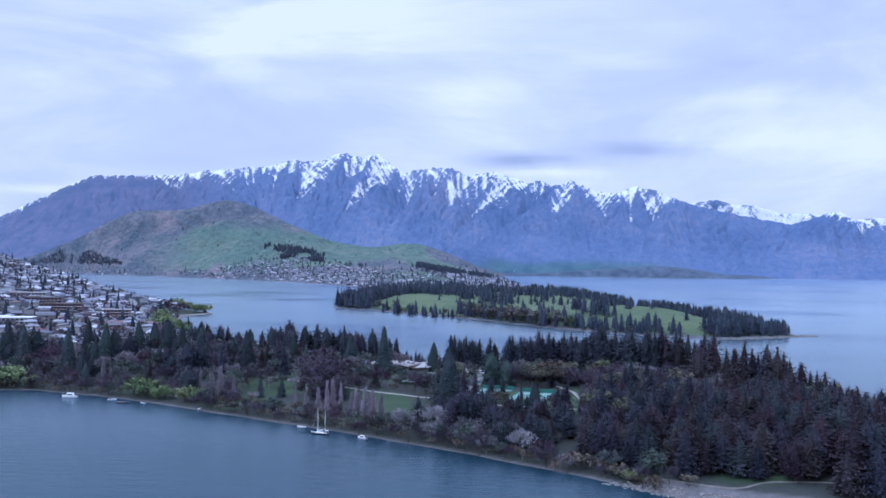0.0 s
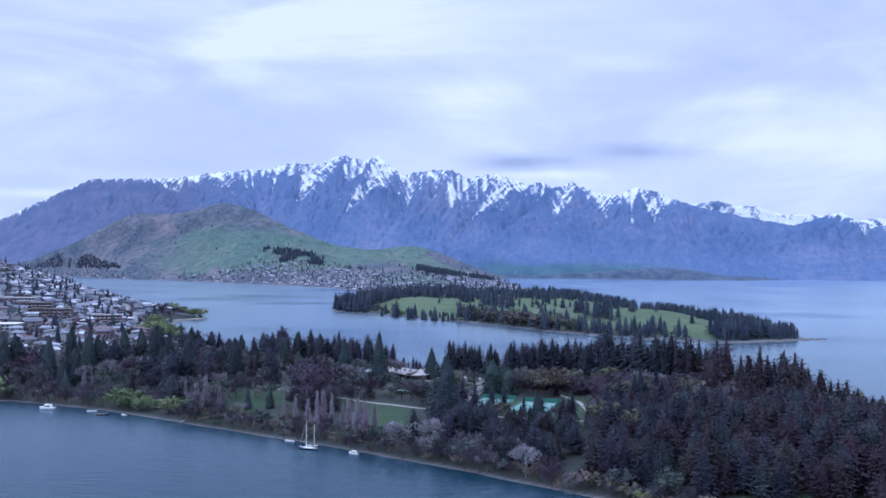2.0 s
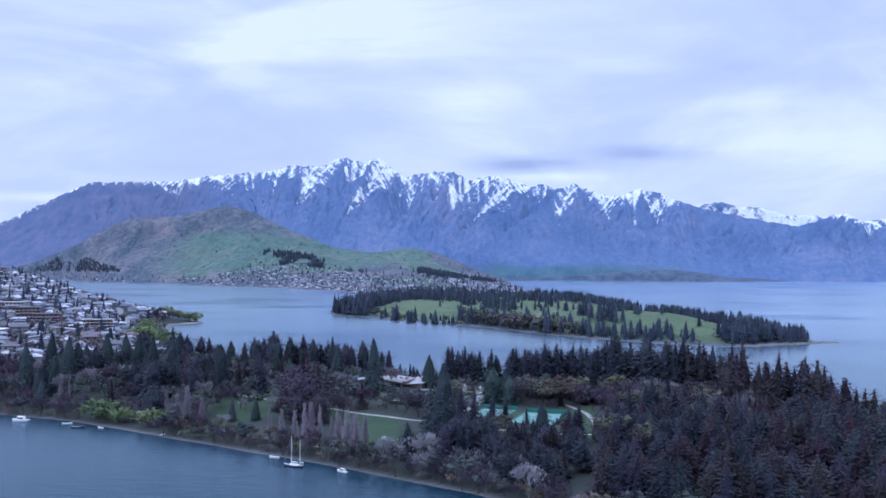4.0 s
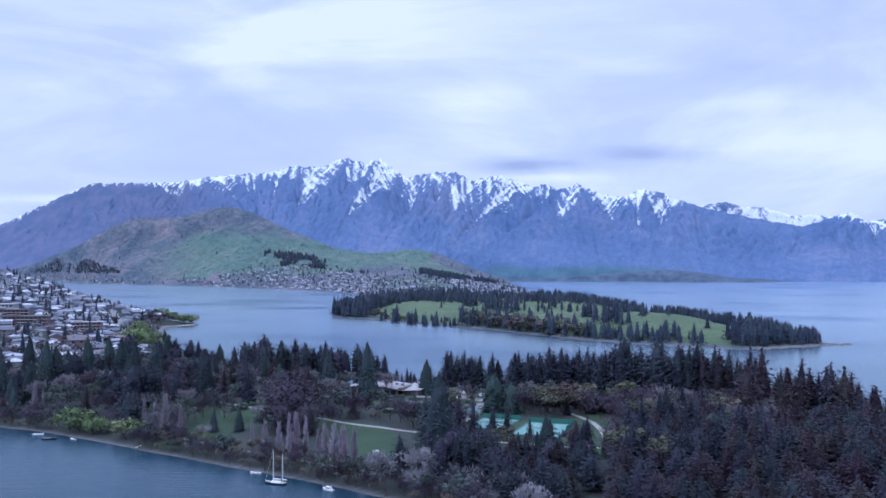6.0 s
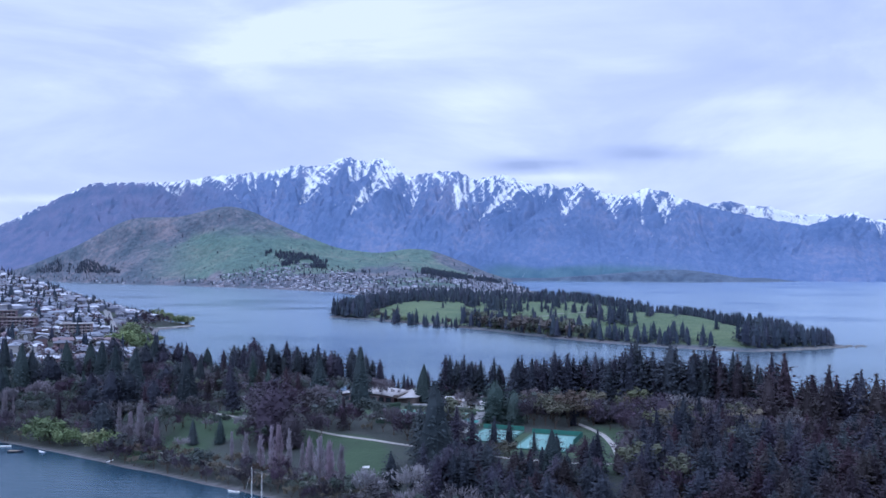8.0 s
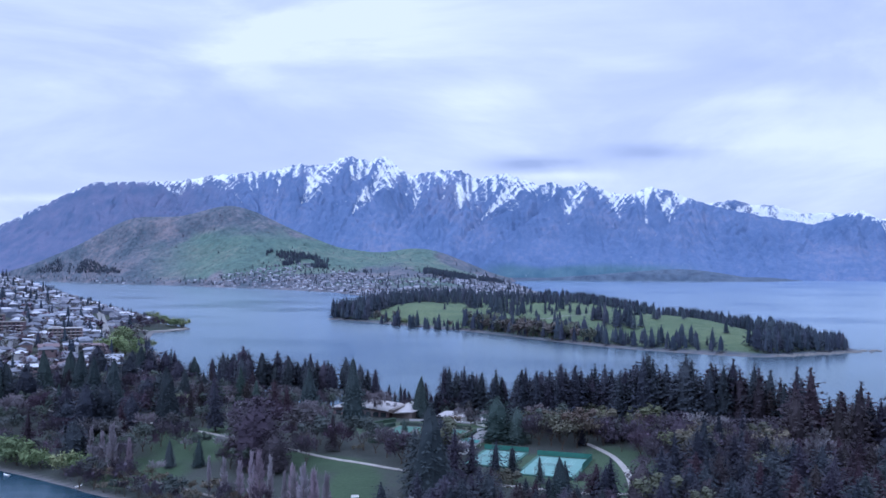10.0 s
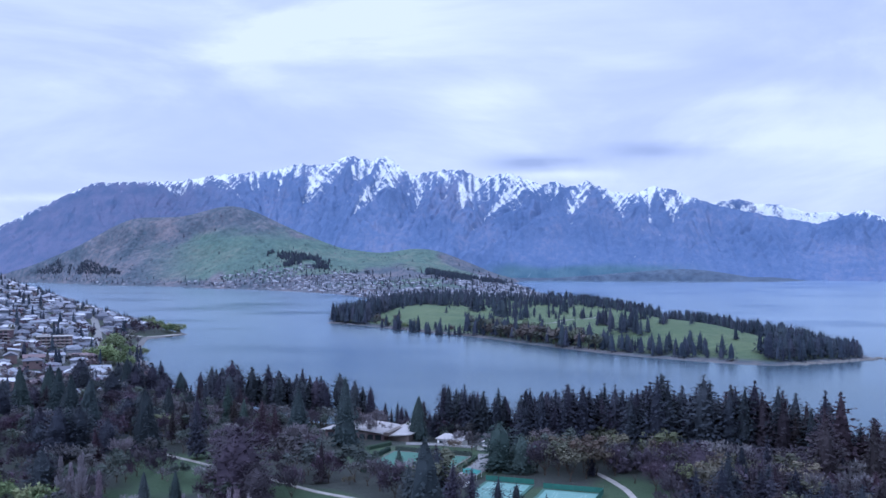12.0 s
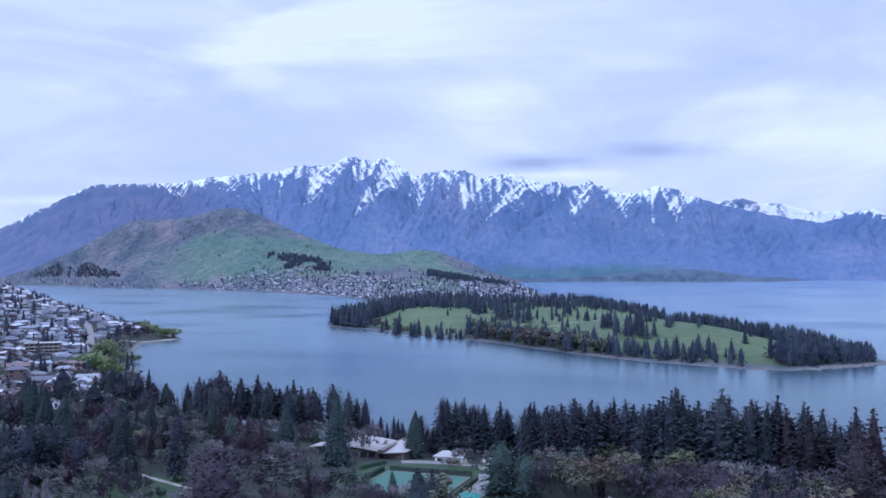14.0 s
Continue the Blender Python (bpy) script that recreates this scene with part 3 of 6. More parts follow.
def range_height(x, y, table, ridge_y, deep, seed, jag):
    u = (x - EYE[0]) / (y - EYE[1])
    level_here = lake_level(y)
    deep = deep * (1 - 0.32 * smooth01((u + 0.12) / 0.1))
    top = skyline(table, x, y, ridge_y)
    t = np.clip(1 - (ridge_y - y) / deep, 0, 1)
    foot = level_here - 4 + 10 * smooth01(t / 0.06)
    s = u * 4600
    warp = waves(s / 330, t * 2.6, seed + 1, 3) - 0.5
    down = (top - foot) * (1 - t ** 1.2)
    # spurs lean to either side as they come down
    lean = 2.6 * (waves(s / 420 + 9, 0 * s, seed + 4, 2) - 0.5)
    run = s + lean * down + 80 * warp + 26 * (waves(s / 60, t * 9, seed + 2, 4) - 0.5)
    a, half, k, grade = gully_cells(run, seed)
    a2, half2, k2, grade2 = gully_cells(s - 0.8 * lean * down + 40 * warp + 0.5 * down * np.where(k % 2, 1, -1), seed + 5, 20, 60)
    gully = waves((s + 260 * warp) / 130, t * 2.4 + 5 + 1.2 * warp, seed, 6, True) - 0.6
    fine = waves(run / 34 + 2 * warp, t * 9.0, seed + 3, 5, True) - 0.6
    h = (top - foot) * t ** 1.2
    calm = 1 - 0.5 * smooth01((-0.38 - u) / 0.1)
    # bands that run slantwise down both flanks of each gully
    slant = down + 1.1 * half * a
    bands = waves(slant / 14 + 3.7 * k, run / 240 + k, seed + 9, 4)
    env = smooth01((1 - t) / 0.16) * (0.35 + 0.65 * smooth01((t - 0.25) / 0.5))
    h = h - calm * env * ((1 - a) * np.minimum(half, 100) * 0.30 + (1 - a2) * np.minimum(half2, 40) * 0.42 + (bands - 0.5) * 22)
    h = h * (1 + calm * gully * 0.34 * np.clip(3.2 * t * (1 - t), 0, 0.7) + calm * fine * 0.12 * np.clip(4 * t * (1 - t), 0, 0.8))
    crest = calm * (waves(s / 36, 0 * s, seed + 7, 5, True) - 0.52) * jag * smooth01((t - 0.86) / 0.14)
    h = h + crest * np.clip((top - 250) / 200, 0.12, 1)
    back = np.clip((y - ridge_y) / 120, 0, 1)
    z = foot + h * (1 - back)
    # snow lies in wedges that narrow down the gullies, with threads below and bare ribs between
    amount = np.interp(u, [-0.46, -0.40, -0.33, -0.28, -0.24, -0.2, -0.15, -0.12, -0.05, 0.03, 0.08, 0.14, 0.165, 0.18, 0.33, 0.345, 0.38],
                       [0.12, 0.4, 0.52, 0.72, 1.0, 1.6, 1.3, 0.8, 0.85, 0.68, 0.58, 0.75, 0.3, 0.02, 0.02, 0.4, 0.22])
    reach = amount * grade * (95 + 0.7 * np.minimum(half, 130))
    wedge = np.clip((reach * (1.1 - a) - down) / (0.5 * reach + 20), -1.2, 0.6)
    reach2 = amount * grade2 * 120
    wedge2 = np.clip((reach2 * (1.05 - a2) - down) / (0.4 * reach2 + 14), -1.2, 0.6)
    thread = np.exp(-(a * half / 6) ** 2) * smooth01((1.6 * reach - down) / 30) + 0.8 * np.exp(-(a2 * half2 / 4) ** 2) * smooth01((1.25 * reach - down) / 30)
    ribs = smooth01((a2 - 0.62) / 0.3)
    patch = waves(s / 95 + 3, down / 75 + 0.4 * warp, seed + 12, 5)
    grit = waves(s / 11, down / 13, seed + 13, 3)
    snow = 0.40 + 0.30 * wedge + 0.09 * wedge2 + 0.75 * (bands - 0.5) + 0.22 * thread - 0.12 * ribs + 0.65 * (patch - 0.5) * np.minimum(amount + 0.3, 1) + 0.3 * (grit - 0.5) - 0.3 * np.clip(fine, -0.4, 0.4)
    snow = np.where(amount > 0.1, snow, snow - 0.7)
    return z, t, gully, fine, u, snow


def sheet(name, xs, ys, zs, mat, attrs):
    rows, cols = zs.shape
    idx = np.arange(rows * cols).reshape(rows, cols)
    a, b, c, e = idx[:-1, :-1].ravel(), idx[:-1, 1:].ravel(), idx[1:, 1:].ravel(), idx[1:, :-1].ravel()
    tris = np.concatenate([np.stack([a, b, c], 1), np.stack([a, c, e], 1)])
    return new(name, mesh_np(name, np.stack([xs.ravel(), ys.ravel(), zs.ravel()], 1), tris, mat, True, [(k, v.ravel()) for k, v in attrs]))


def fan(u0, u1, nu, depths):
    """Places in a fan that opens away from the start."""
    u, dd = np.meshgrid(np.linspace(u0, u1, nu), np.asarray(depths))
    return EYE[0] + u * dd, EYE[1] + dd


def blob(x, y, cx, cy, rx, ry, spin=0.0):
    c, s = math.cos(radians(spin)), math.sin(radians(spin))
    a, b = (x - cx) * c + (y - cy) * s, -(x - cx) * s + (y - cy) * c
    return smooth01((1.25 - np.sqrt((a / rx) ** 2 + (b / ry) ** 2)) / 0.4)


def build_land():
    # near: the park's headland and the town's hillside
    x, y = np.meshgrid(np.arange(-430, 190, 2.5), np.arange(285, 701, 2.5))
    z, d = near_height(x, y)
    lawn = np.zeros(x.shape)
    for spot in LAWNS:
        lawn = np.maximum(lawn, blob(x, y, *spot))
    beach = smooth01((1.8 + 11 * smooth01((x - 40) / 15) * (y < 420) + 3 * waves(x / 14, y / 14, 61, 2) - d) / 2.5)
    tagged(sheet("ground", x, y, z, GARDEN, [("lawn", lawn), ("beach", beach)]), "wooded park headland with lawns and a pebble shore", "ground", kind="structure")
    x, y = fan(-0.86, -0.2, 150, np.r_[np.geomspace(560, 3300, 190)])
    z, d = near_height(x, y)
    z = np.where((x > -432) & (y < 702), z - 1.5, z)
    lawn = 0.35 * smooth01((waves(x / 40, y / 40, 77, 3) - 0.42) / 0.2)
    tagged(sheet("ground_town_hillside", x, y, z, GARDEN, [("lawn", lawn), ("beach", smooth01((8 - d) / 4))]), "hillside under the lakeside town", "ground", kind="structure")
    # far: golf course, hill and the plain under the range
    x, y = fan(-0.76, 0.5, 320, np.r_[np.geomspace(950, 2300, 100), np.linspace(2316, 4500, 130)])
    z, d = far_height(x, y)
    golf = smooth01((2500 - y) / 300) * smooth01((d - 5) / 20)
    pasture = smooth01((waves(x / 260, y / 260, 81, 4) - 0.40) / 0.12) * smooth01((z - lake_level(y) - 12) / 20) * (1 - smooth01((z - lake_level(y) - 150 - 70 * waves(x / 120, y / 120, 83, 3)) / 70))
    pasture = pasture * smooth01(((x - EYE[0]) / (y - EYE[1]) + 0.47) / 0.1)
    # the last attribute sets where the low hill takes its painted haze
    tagged(sheet("ground_far_shore", x, y, z, FARLAND, [("lawn", np.maximum(golf, pasture)), ("beach", smooth01((3.2 - d) / 2) * (y < 2200)), ("golf", smooth01((2500 - y) / 200)), ("hazy_rock", smooth01((y - 3980) / 120) * smooth01(((x - EYE[0]) / (y - EYE[1]) + 0.05) / 0.03))]),
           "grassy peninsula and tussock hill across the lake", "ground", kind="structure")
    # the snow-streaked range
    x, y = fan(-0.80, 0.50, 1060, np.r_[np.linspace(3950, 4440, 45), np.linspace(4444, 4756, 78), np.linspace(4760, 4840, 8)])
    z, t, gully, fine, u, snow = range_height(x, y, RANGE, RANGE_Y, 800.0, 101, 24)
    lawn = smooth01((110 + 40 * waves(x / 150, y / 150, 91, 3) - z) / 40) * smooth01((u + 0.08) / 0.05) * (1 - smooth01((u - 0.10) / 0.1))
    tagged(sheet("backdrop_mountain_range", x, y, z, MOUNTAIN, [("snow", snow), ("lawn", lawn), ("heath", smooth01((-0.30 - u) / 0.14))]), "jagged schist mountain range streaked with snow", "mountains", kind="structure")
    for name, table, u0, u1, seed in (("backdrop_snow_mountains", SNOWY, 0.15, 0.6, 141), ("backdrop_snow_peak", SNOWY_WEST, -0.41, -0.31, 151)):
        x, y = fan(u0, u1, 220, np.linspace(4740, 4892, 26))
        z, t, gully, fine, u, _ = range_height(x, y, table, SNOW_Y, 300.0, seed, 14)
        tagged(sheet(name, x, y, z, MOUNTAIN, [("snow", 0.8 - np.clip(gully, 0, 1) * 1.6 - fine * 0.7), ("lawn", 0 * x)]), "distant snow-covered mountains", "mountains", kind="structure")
    # lake bed and lake, out to the skyline
    for name, mat, drop, label in (("ground_lake_bed", BED, -6.0, "stony lake bed"), ("water", WATER, 0.0, "wide blue-green mountain lake with light ripples")):
        ys = np.r_[np.linspace(-1500, 1800, 12), np.linspace(1900, 4900, 60)]
        x, y = np.meshgrid(np.linspace(-4500, 4500, 40), ys)
        tagged(sheet(name, x, y, lake_level(y) * (y > 1816) + drop, mat, []), label, "lake", kind="structure")


# lawns in the park: centre, half sizes, turn
LAWNS = [(-88, 478, 22, 9, -32), (-150, 520, 30, 12, -32), (-62, 450, 9, 24, 10), (-75, 474, 14, 8, -30), (-135, 505, 26, 20, -30), (-150, 475, 20, 16, -30), (-72, 540, 12, 18, 0), (30, 466, 16, 44, 0), (84, 331, 14, 6, 0), (-130, 530, 16, 10, -20), (-40, 535, 34, 30, 0), (5, 467, 20, 26, 0)]
build_land()


# ---- trees ----
def tuft(soup, rng, p, way, size, fold=0.5):
    """A small folded spray of needles or leaves about p, pointing along way."""
    side = way.cross(Vector((rng.uniform(-0.5, 0.5), rng.uniform(-0.5, 0.5), 1))).normalized()
    drop = Vector((0, 0, -fold * size * rng.uniform(0.3, 1.0)))
    w = size * rng.uniform(0.42, 0.7)
    soup.add([p - way * size * 0.55, p + side * w + drop, p + way * size * rng.uniform(0.55, 0.9) + drop * 0.6, p - side * w + drop], [(0, 1, 2), (0, 2, 3)])


def bough(soup, rng, base, azim, length, rise, sag, tufts, size):
    """One limb's needles: folded sprays along a bent spine, closer together towards the tip."""
    out = Vector((math.cos(azim), math.sin(azim), 0))
    side = Vector((-out.y, out.x, 0))
    for k in range(tufts):
        f = 1 - 0.68 * ((k + rng.uniform(0, 0.8)) / tufts) ** 1.15
        p = base + out * length * f + side * length * f * rng.uniform(-0.34, 0.34) + Vector((0, 0, length * (rise * f - sag * f * f) + rng.uniform(-0.3, 0.3) * size))
        way = (out + side * rng.uniform(-0.8, 0.8) + Vector((0, 0, rise - 1.3 * sag * f + rng.uniform(-0.35, 0.35)))).normalized()
        tuft(soup, rng, p, way, size * rng.uniform(0.75, 1.25))


def conifer(seed, height, radius, whorls, per, tufts=4, bare=0.12, power=0.85, sag=0.4, rise=0.1, ragged=0.25, rounded=0.0, core=0.0, size=1.05):
    """Crown and trunk of a fir, a cedar or a pine; rounded draws the top in."""
    rng = random.Random(seed)
    crown, trunk = Soup(), Soup()
    lean = Vector((rng.uniform(-0.02, 0.02), rng.uniform(-0.02, 0.02), 0))
    stem = lambda h: Vector((0, 0, h)) + lean * h * h / height  # noqa: E731
    if tufts > 2:
        trunk.tube([stem(height * f) for f in (0, 0.03, 0.3, 0.97)], [height * w for w in (0.018, 0.0135, 0.010, 0.0012)], 6)
    else:
        trunk.tube([stem(0), stem(height * 0.9)], [height * 0.015, height * 0.003], 4)
    lobes = [(rng.uniform(0, 6.28), rng.uniform(0, 1), rng.uniform(-1.0, 1.0)) for _ in range(9)]

    def profile(g):
        tip = g ** power * (1 - rounded) + rounded * math.sqrt(max(0.03, 1 - (1 - g) ** 2.5 if g < 1 else 1)) * min(1, 3.4 * g + 0.07)
        return max(tip, 0.06)

    for w in range(whorls):
        f = bare + (0.985 - bare) * (w + rng.uniform(-0.3, 0.3)) / (whorls - 1)
        f = min(max(f, bare), 0.985)
        g = (1 - f) / (1 - bare)
        reach = radius * profile(g) * (0.7 + 0.3 * min(1, (f - bare + 0.02) * 7))
        count = max(3, round(per * (0.4 + 0.6 * g)))
        turn = rng.uniform(0, 6.28)
        for b in range(count):
            a = turn + 6.28 * b / count + rng.uniform(-0.3, 0.3)
            slip = rng.uniform(-0.6, 0.6) * (0.985 - bare) / (whorls - 1)
            swell = sum(m * math.exp(-((math.cos(a - la) - 1) / 0.35) ** 2 - ((g - lg) / 0.13) ** 2) for la, lg, m in lobes)
            ln = reach * rng.uniform(1 - ragged, 1 + ragged * 0.5) * (1 + 0.3 * max(-1, min(1, swell)))
            bough(crown, rng, stem(height * min(0.985, f + slip)), a, ln, rise * (1.6 - 1.4 * g) + 0.3 * (1 - g) ** 2, sag * (0.4 + 0.6 * g), max(1, round(tufts * (0.35 + 0.65 * g))), size * (0.5 + 0.5 * min(1, 2.2 * g)))
    if core:
        # the dense inside of the crown, out to the older wood
        rings, sides, levels = [], 7 if tufts > 2 else 5, (0.0, 0.15, 0.35, 0.55, 0.75, 0.88, 0.97) if tufts > 2 else (0.0, 0.3, 0.65, 0.93)
        for f in levels:
            r = core * radius * profile(1 - f)
            rings += [stem(height * (bare + 0.03 + (0.95 - bare) * f)) + Vector((math.cos(6.28 * k / sides), math.sin(6.28 * k / sides), 0)) * r * rng.uniform(0.75, 1.1) for k in range(sides)]
        crown.add(rings, [(sides * i + k, sides * i + (k + 1) % sides, sides * i + sides + (k + 1) % sides, sides * i + sides + k) for i in range(len(levels) - 1) for k in range(sides)] + [tuple(range(sides))])
    tuft(crown, rng, stem(height * 0.975), Vector((0.05, 0.05, 1)).normalized(), size * 0.8)
    return crown, trunk


def limbs(soup, rng, base, way, length, radius, depth, tips):
    bend = Vector((rng.uniform(-0.25, 0.25), rng.uniform(-0.25, 0.25), rng.uniform(-0.05, 0.25)))
    mid = base + way * length * 0.5
    end = mid + (way + bend).normalized() * length * 0.5
    if depth > 1:
        soup.tube([base, mid, end], [radius, radius * 0.75, radius * 0.5], 5)
    else:
        side = way.orthogonal().normalized() * radius
        soup.add([base - side, base + side, end, base + side.cross(way)], [(0, 1, 2), (1, 3, 2), (3, 0, 2)])
    tips.append((mid, way, depth))
    tips.append((end, way, depth))
    if depth:
        for _ in range(rng.choice((2, 3, 3))):
            turn = Vector((rng.uniform(-0.9, 0.9), rng.uniform(-0.9, 0.9), rng.uniform(-0.15, 0.6)))
            limbs(soup, rng, end, (way + turn).normalized(), length * rng.uniform(0.6, 0.8), radius * 0.5, depth - 1, tips)


def broadleaf(seed, height, spread, leaves, size, droop=0.0, twiggy=False, upright=0.0, low=0.25, forks=2):
    """Crown and trunk of a broad tree, in leaf, or bare with its twigs."""
    rng = random.Random(seed)
    crown, trunk, tips = Soup(), Soup(), []
    fork = Vector((rng.uniform(-0.3, 0.3), rng.uniform(-0.3, 0.3), height * low))
    trunk.tube([(0, 0, 0), (0, 0, height * low * 0.3), fork], [height * 0.035, height * 0.024, height * 0.019], 7)
    n = rng.choice((5, 6, 7))
    for k in range(n):
        a = 6.28 * k / n + rng.uniform(-0.3, 0.3)
        flat = rng.uniform(0.45, 1.0) * spread / height * 1.3 * (1 - upright)
        way = Vector((math.cos(a) * flat, math.sin(a) * flat, rng.uniform(0.55, 1.0))).normalized()
        limbs(trunk, rng, fork, way, height * rng.uniform(0.28, 0.36) * (1 if forks == 2 else 1.5), height * 0.011, forks, tips)
    ends = [t for t in tips if t[2] <= max(0, forks - 1)]
    r = max(size * 2.0, height * 0.1) if forks == 2 else height * 0.12
    # the close-set inside of each limb's foliage
    inner = (0.55 if twiggy else 0.8) * r * (1, 1.15, 1.4)[2 - forks]
    for p, way, depth in rng.sample(ends, min(len(ends), (3, 6, 11)[forks], leaves // 12)):
        rings = []
        for lat in (-0.6, 0.25, 0.85):
            rings += [p + Vector((math.cos(6.28 * k / 5 + lat), math.sin(6.28 * k / 5 + lat), 0)) * inner * math.sqrt(1 - lat * lat) * rng.uniform(0.75, 1.25) + Vector((0, 0, inner * lat * rng.uniform(0.8, 1.2) - droop * r * 0.5)) for k in range(5)]
        crown.add(rings, [(5 * i + k, 5 * i + (k + 1) % 5, 5 * i + 5 + (k + 1) % 5, 5 * i + 5 + k) for i in range(2) for k in range(5)] + [(10, 11, 12, 13, 14), (4, 3, 2, 1, 0)])
    for _ in range(leaves):
        p, way, depth = rng.choice(ends)
        away = Vector((rng.gauss(0, 1), rng.gauss(0, 1), rng.gauss(0.25, 0.8))).normalized()
        q = p + away * r * rng.uniform(0.55, 1.45) - Vector((0, 0, droop * rng.random() * height * 0.22))
        q.z = max(q.z, height * 0.06)
        if twiggy:
            out = (q - Vector((0, 0, height * 0.3))).normalized() + Vector((rng.uniform(-0.5, 0.5), rng.uniform(-0.5, 0.5), rng.uniform(0, 0.7)))
            out.normalize()
            side = out.orthogonal().normalized()
            side = (side + rng.uniform(-1, 1) * out.cross(side)).normalized()
            ln = size * rng.uniform(0.9, 2.2)
            crown.add([q - side * 0.1 * size, q + side * 0.1 * size, q + out * ln + side * 0.3 * size * rng.uniform(-1, 1), q + out * ln * 0.6 - side * 0.42 * size], [(0, 1, 2), (0, 2, 3)])
        else:
            lie = (away.cross(Vector((rng.uniform(-1, 1), rng.uniform(-1, 1), rng.uniform(-1, 1)))).normalized() + Vector((0, 0, -droop * 0.8))).normalized()
            tuft(crown, rng, q, lie, size * rng.uniform(0.6, 1.15), 0.35)
    return crown, trunk


def poplar(seed, height, spread, strands):
    """A bare poplar: a straight stem with steep fine branches."""
    rng = random.Random(seed)
    crown, trunk = Soup(), Soup()
    trunk.tube([(0, 0, 0), (0, 0, height * 0.5), (0.1, 0.1, height)], [0.25, 0.14, 0.03], 5)
    for _ in range(strands):
        h = height * rng.uniform(0.08, 0.85)
        a = rng.uniform(0, 6.28)
        ln = height * rng.uniform(0.10, 0.22)
        wide = spread * rng.uniform(0.25, 1.0) * (1.05 - 0.85 * h / height)
        foot = Vector((0, 0, h))
        out = Vector((math.cos(a), math.sin(a), 0))
        mid, end = foot + out * wide * 0.7 + Vector((0, 0, ln * 0.45)), foot + out * wide + Vector((0, 0, ln))
        side = Vector((-out.y, out.x, 0)) * 0.075
        crown.add([foot, mid - side, end, mid + side], [(0, 1, 2), (0, 2, 3)])
        for _ in range(2):
            tip = mid + Vector((rng.uniform(-0.5, 0.5), rng.uniform(-0.5, 0.5), ln * rng.uniform(0.4, 0.9)))
            crown.add([mid - side, mid + side, tip], [(0, 1, 2)])
    return crown, trunk


class Kind:
    """A kind of tree: a few grown shapes, planted as copies, and far ones joined."""

    def __init__(self, name, label, category, group, leaf, bark, shapes):
        self.name, self.label, self.category, self.group = name, label, category, group
        self.leaf, self.bark, self.shapes, self.protos = leaf, bark, shapes, [None] * len(shapes)

    def one(self, k, m):
        if self.protos[k] is None:
            crown, trunk = self.shapes[k]
            ob = thing(self.name, self.label, self.category, self.group)
            part("trunk", trunk, self.bark, ob)
            part("crown", crown, self.leaf, ob)
            ob.matrix_basis = m
            self.protos[k] = ob
            return ob
        s = self.protos[k].scale.copy()
        self.protos[k].scale = (1, 1, 1)
        made = copy_thing(self.protos[k], m)
        self.protos[k].scale = s
        return made

    def plant(self, spots, seed=0):
        """Spots of x, y, z, height scale and, where given, how much broader."""
        rng = random.Random(seed + 17)
        for x, y, z, s, *broad in spots:
            wide = s * rng.uniform(0.88, 1.12) * (broad[0] if broad else 1)
            m = Matrix.LocRotScale((x, y, z - 0.15), Euler((rng.gauss(0, 0.015), rng.gauss(0, 0.015), rng.uniform(0, 6.28))), (wide, wide, s))
            self.one(rng.randrange(len(self.shapes)), m)

    def mass(self, name, label, category, spots, seed=0):
        """Trees past counting, joined."""
        if not spots:
            return
        rng = np.random.RandomState(seed + 5)
        vs, fs, mats, tints, n = [], [], [], [], 0
        base = [[(np.array(s.v, np.float32), np.array(s.f, np.int32)) for s in shape] for shape in self.shapes]
        for x, y, z, s, *broad in spots:
            shape = base[rng.randint(len(base))]
            a, wide = rng.uniform(0, 6.28), s * rng.uniform(0.85, 1.15) * (broad[0] if broad else 1)
            c, q, tint = math.cos(a) * wide, math.sin(a) * wide, rng.rand()
            for i, (v, f) in enumerate(shape):
                vs.append(np.stack([v[:, 0] * c - v[:, 1] * q + x, v[:, 0] * q + v[:, 1] * c + y, v[:, 2] * s + z - 0.15], 1))
                fs.append(f + n)
                tints.append(np.full(len(v), tint, np.float32))
                mats.append(np.full(len(f), i, np.int32))
                n += len(v)
        me = mesh_np(name, np.concatenate(vs), np.concatenate(fs), self.leaf, attrs=[("tint", np.concatenate(tints))])
        me.materials.append(self.bark)
        me.polygons.foreach_set("material_index", np.concatenate(mats))
        tagged(new(name, me), label, category, kind="stuff")


def heights(points, land=near_height):
    p = np.array(points, float)
    z, d = land(p[:, 0], p[:, 1])
    return z, d


def scatter(x0, y0, x1, y1, gap, seed, jitter=0.42):
    rng = random.Random(seed)
    out, row = [], 0
    y = y0
    while y < y1:
        x = x0 + (row % 2) * gap / 2
        while x < x1:
            out.append((x + rng.uniform(-jitter, jitter) * gap, y + rng.uniform(-jitter, jitter) * gap))
            x += gap
        y += gap * 0.87
        row += 1
    return out


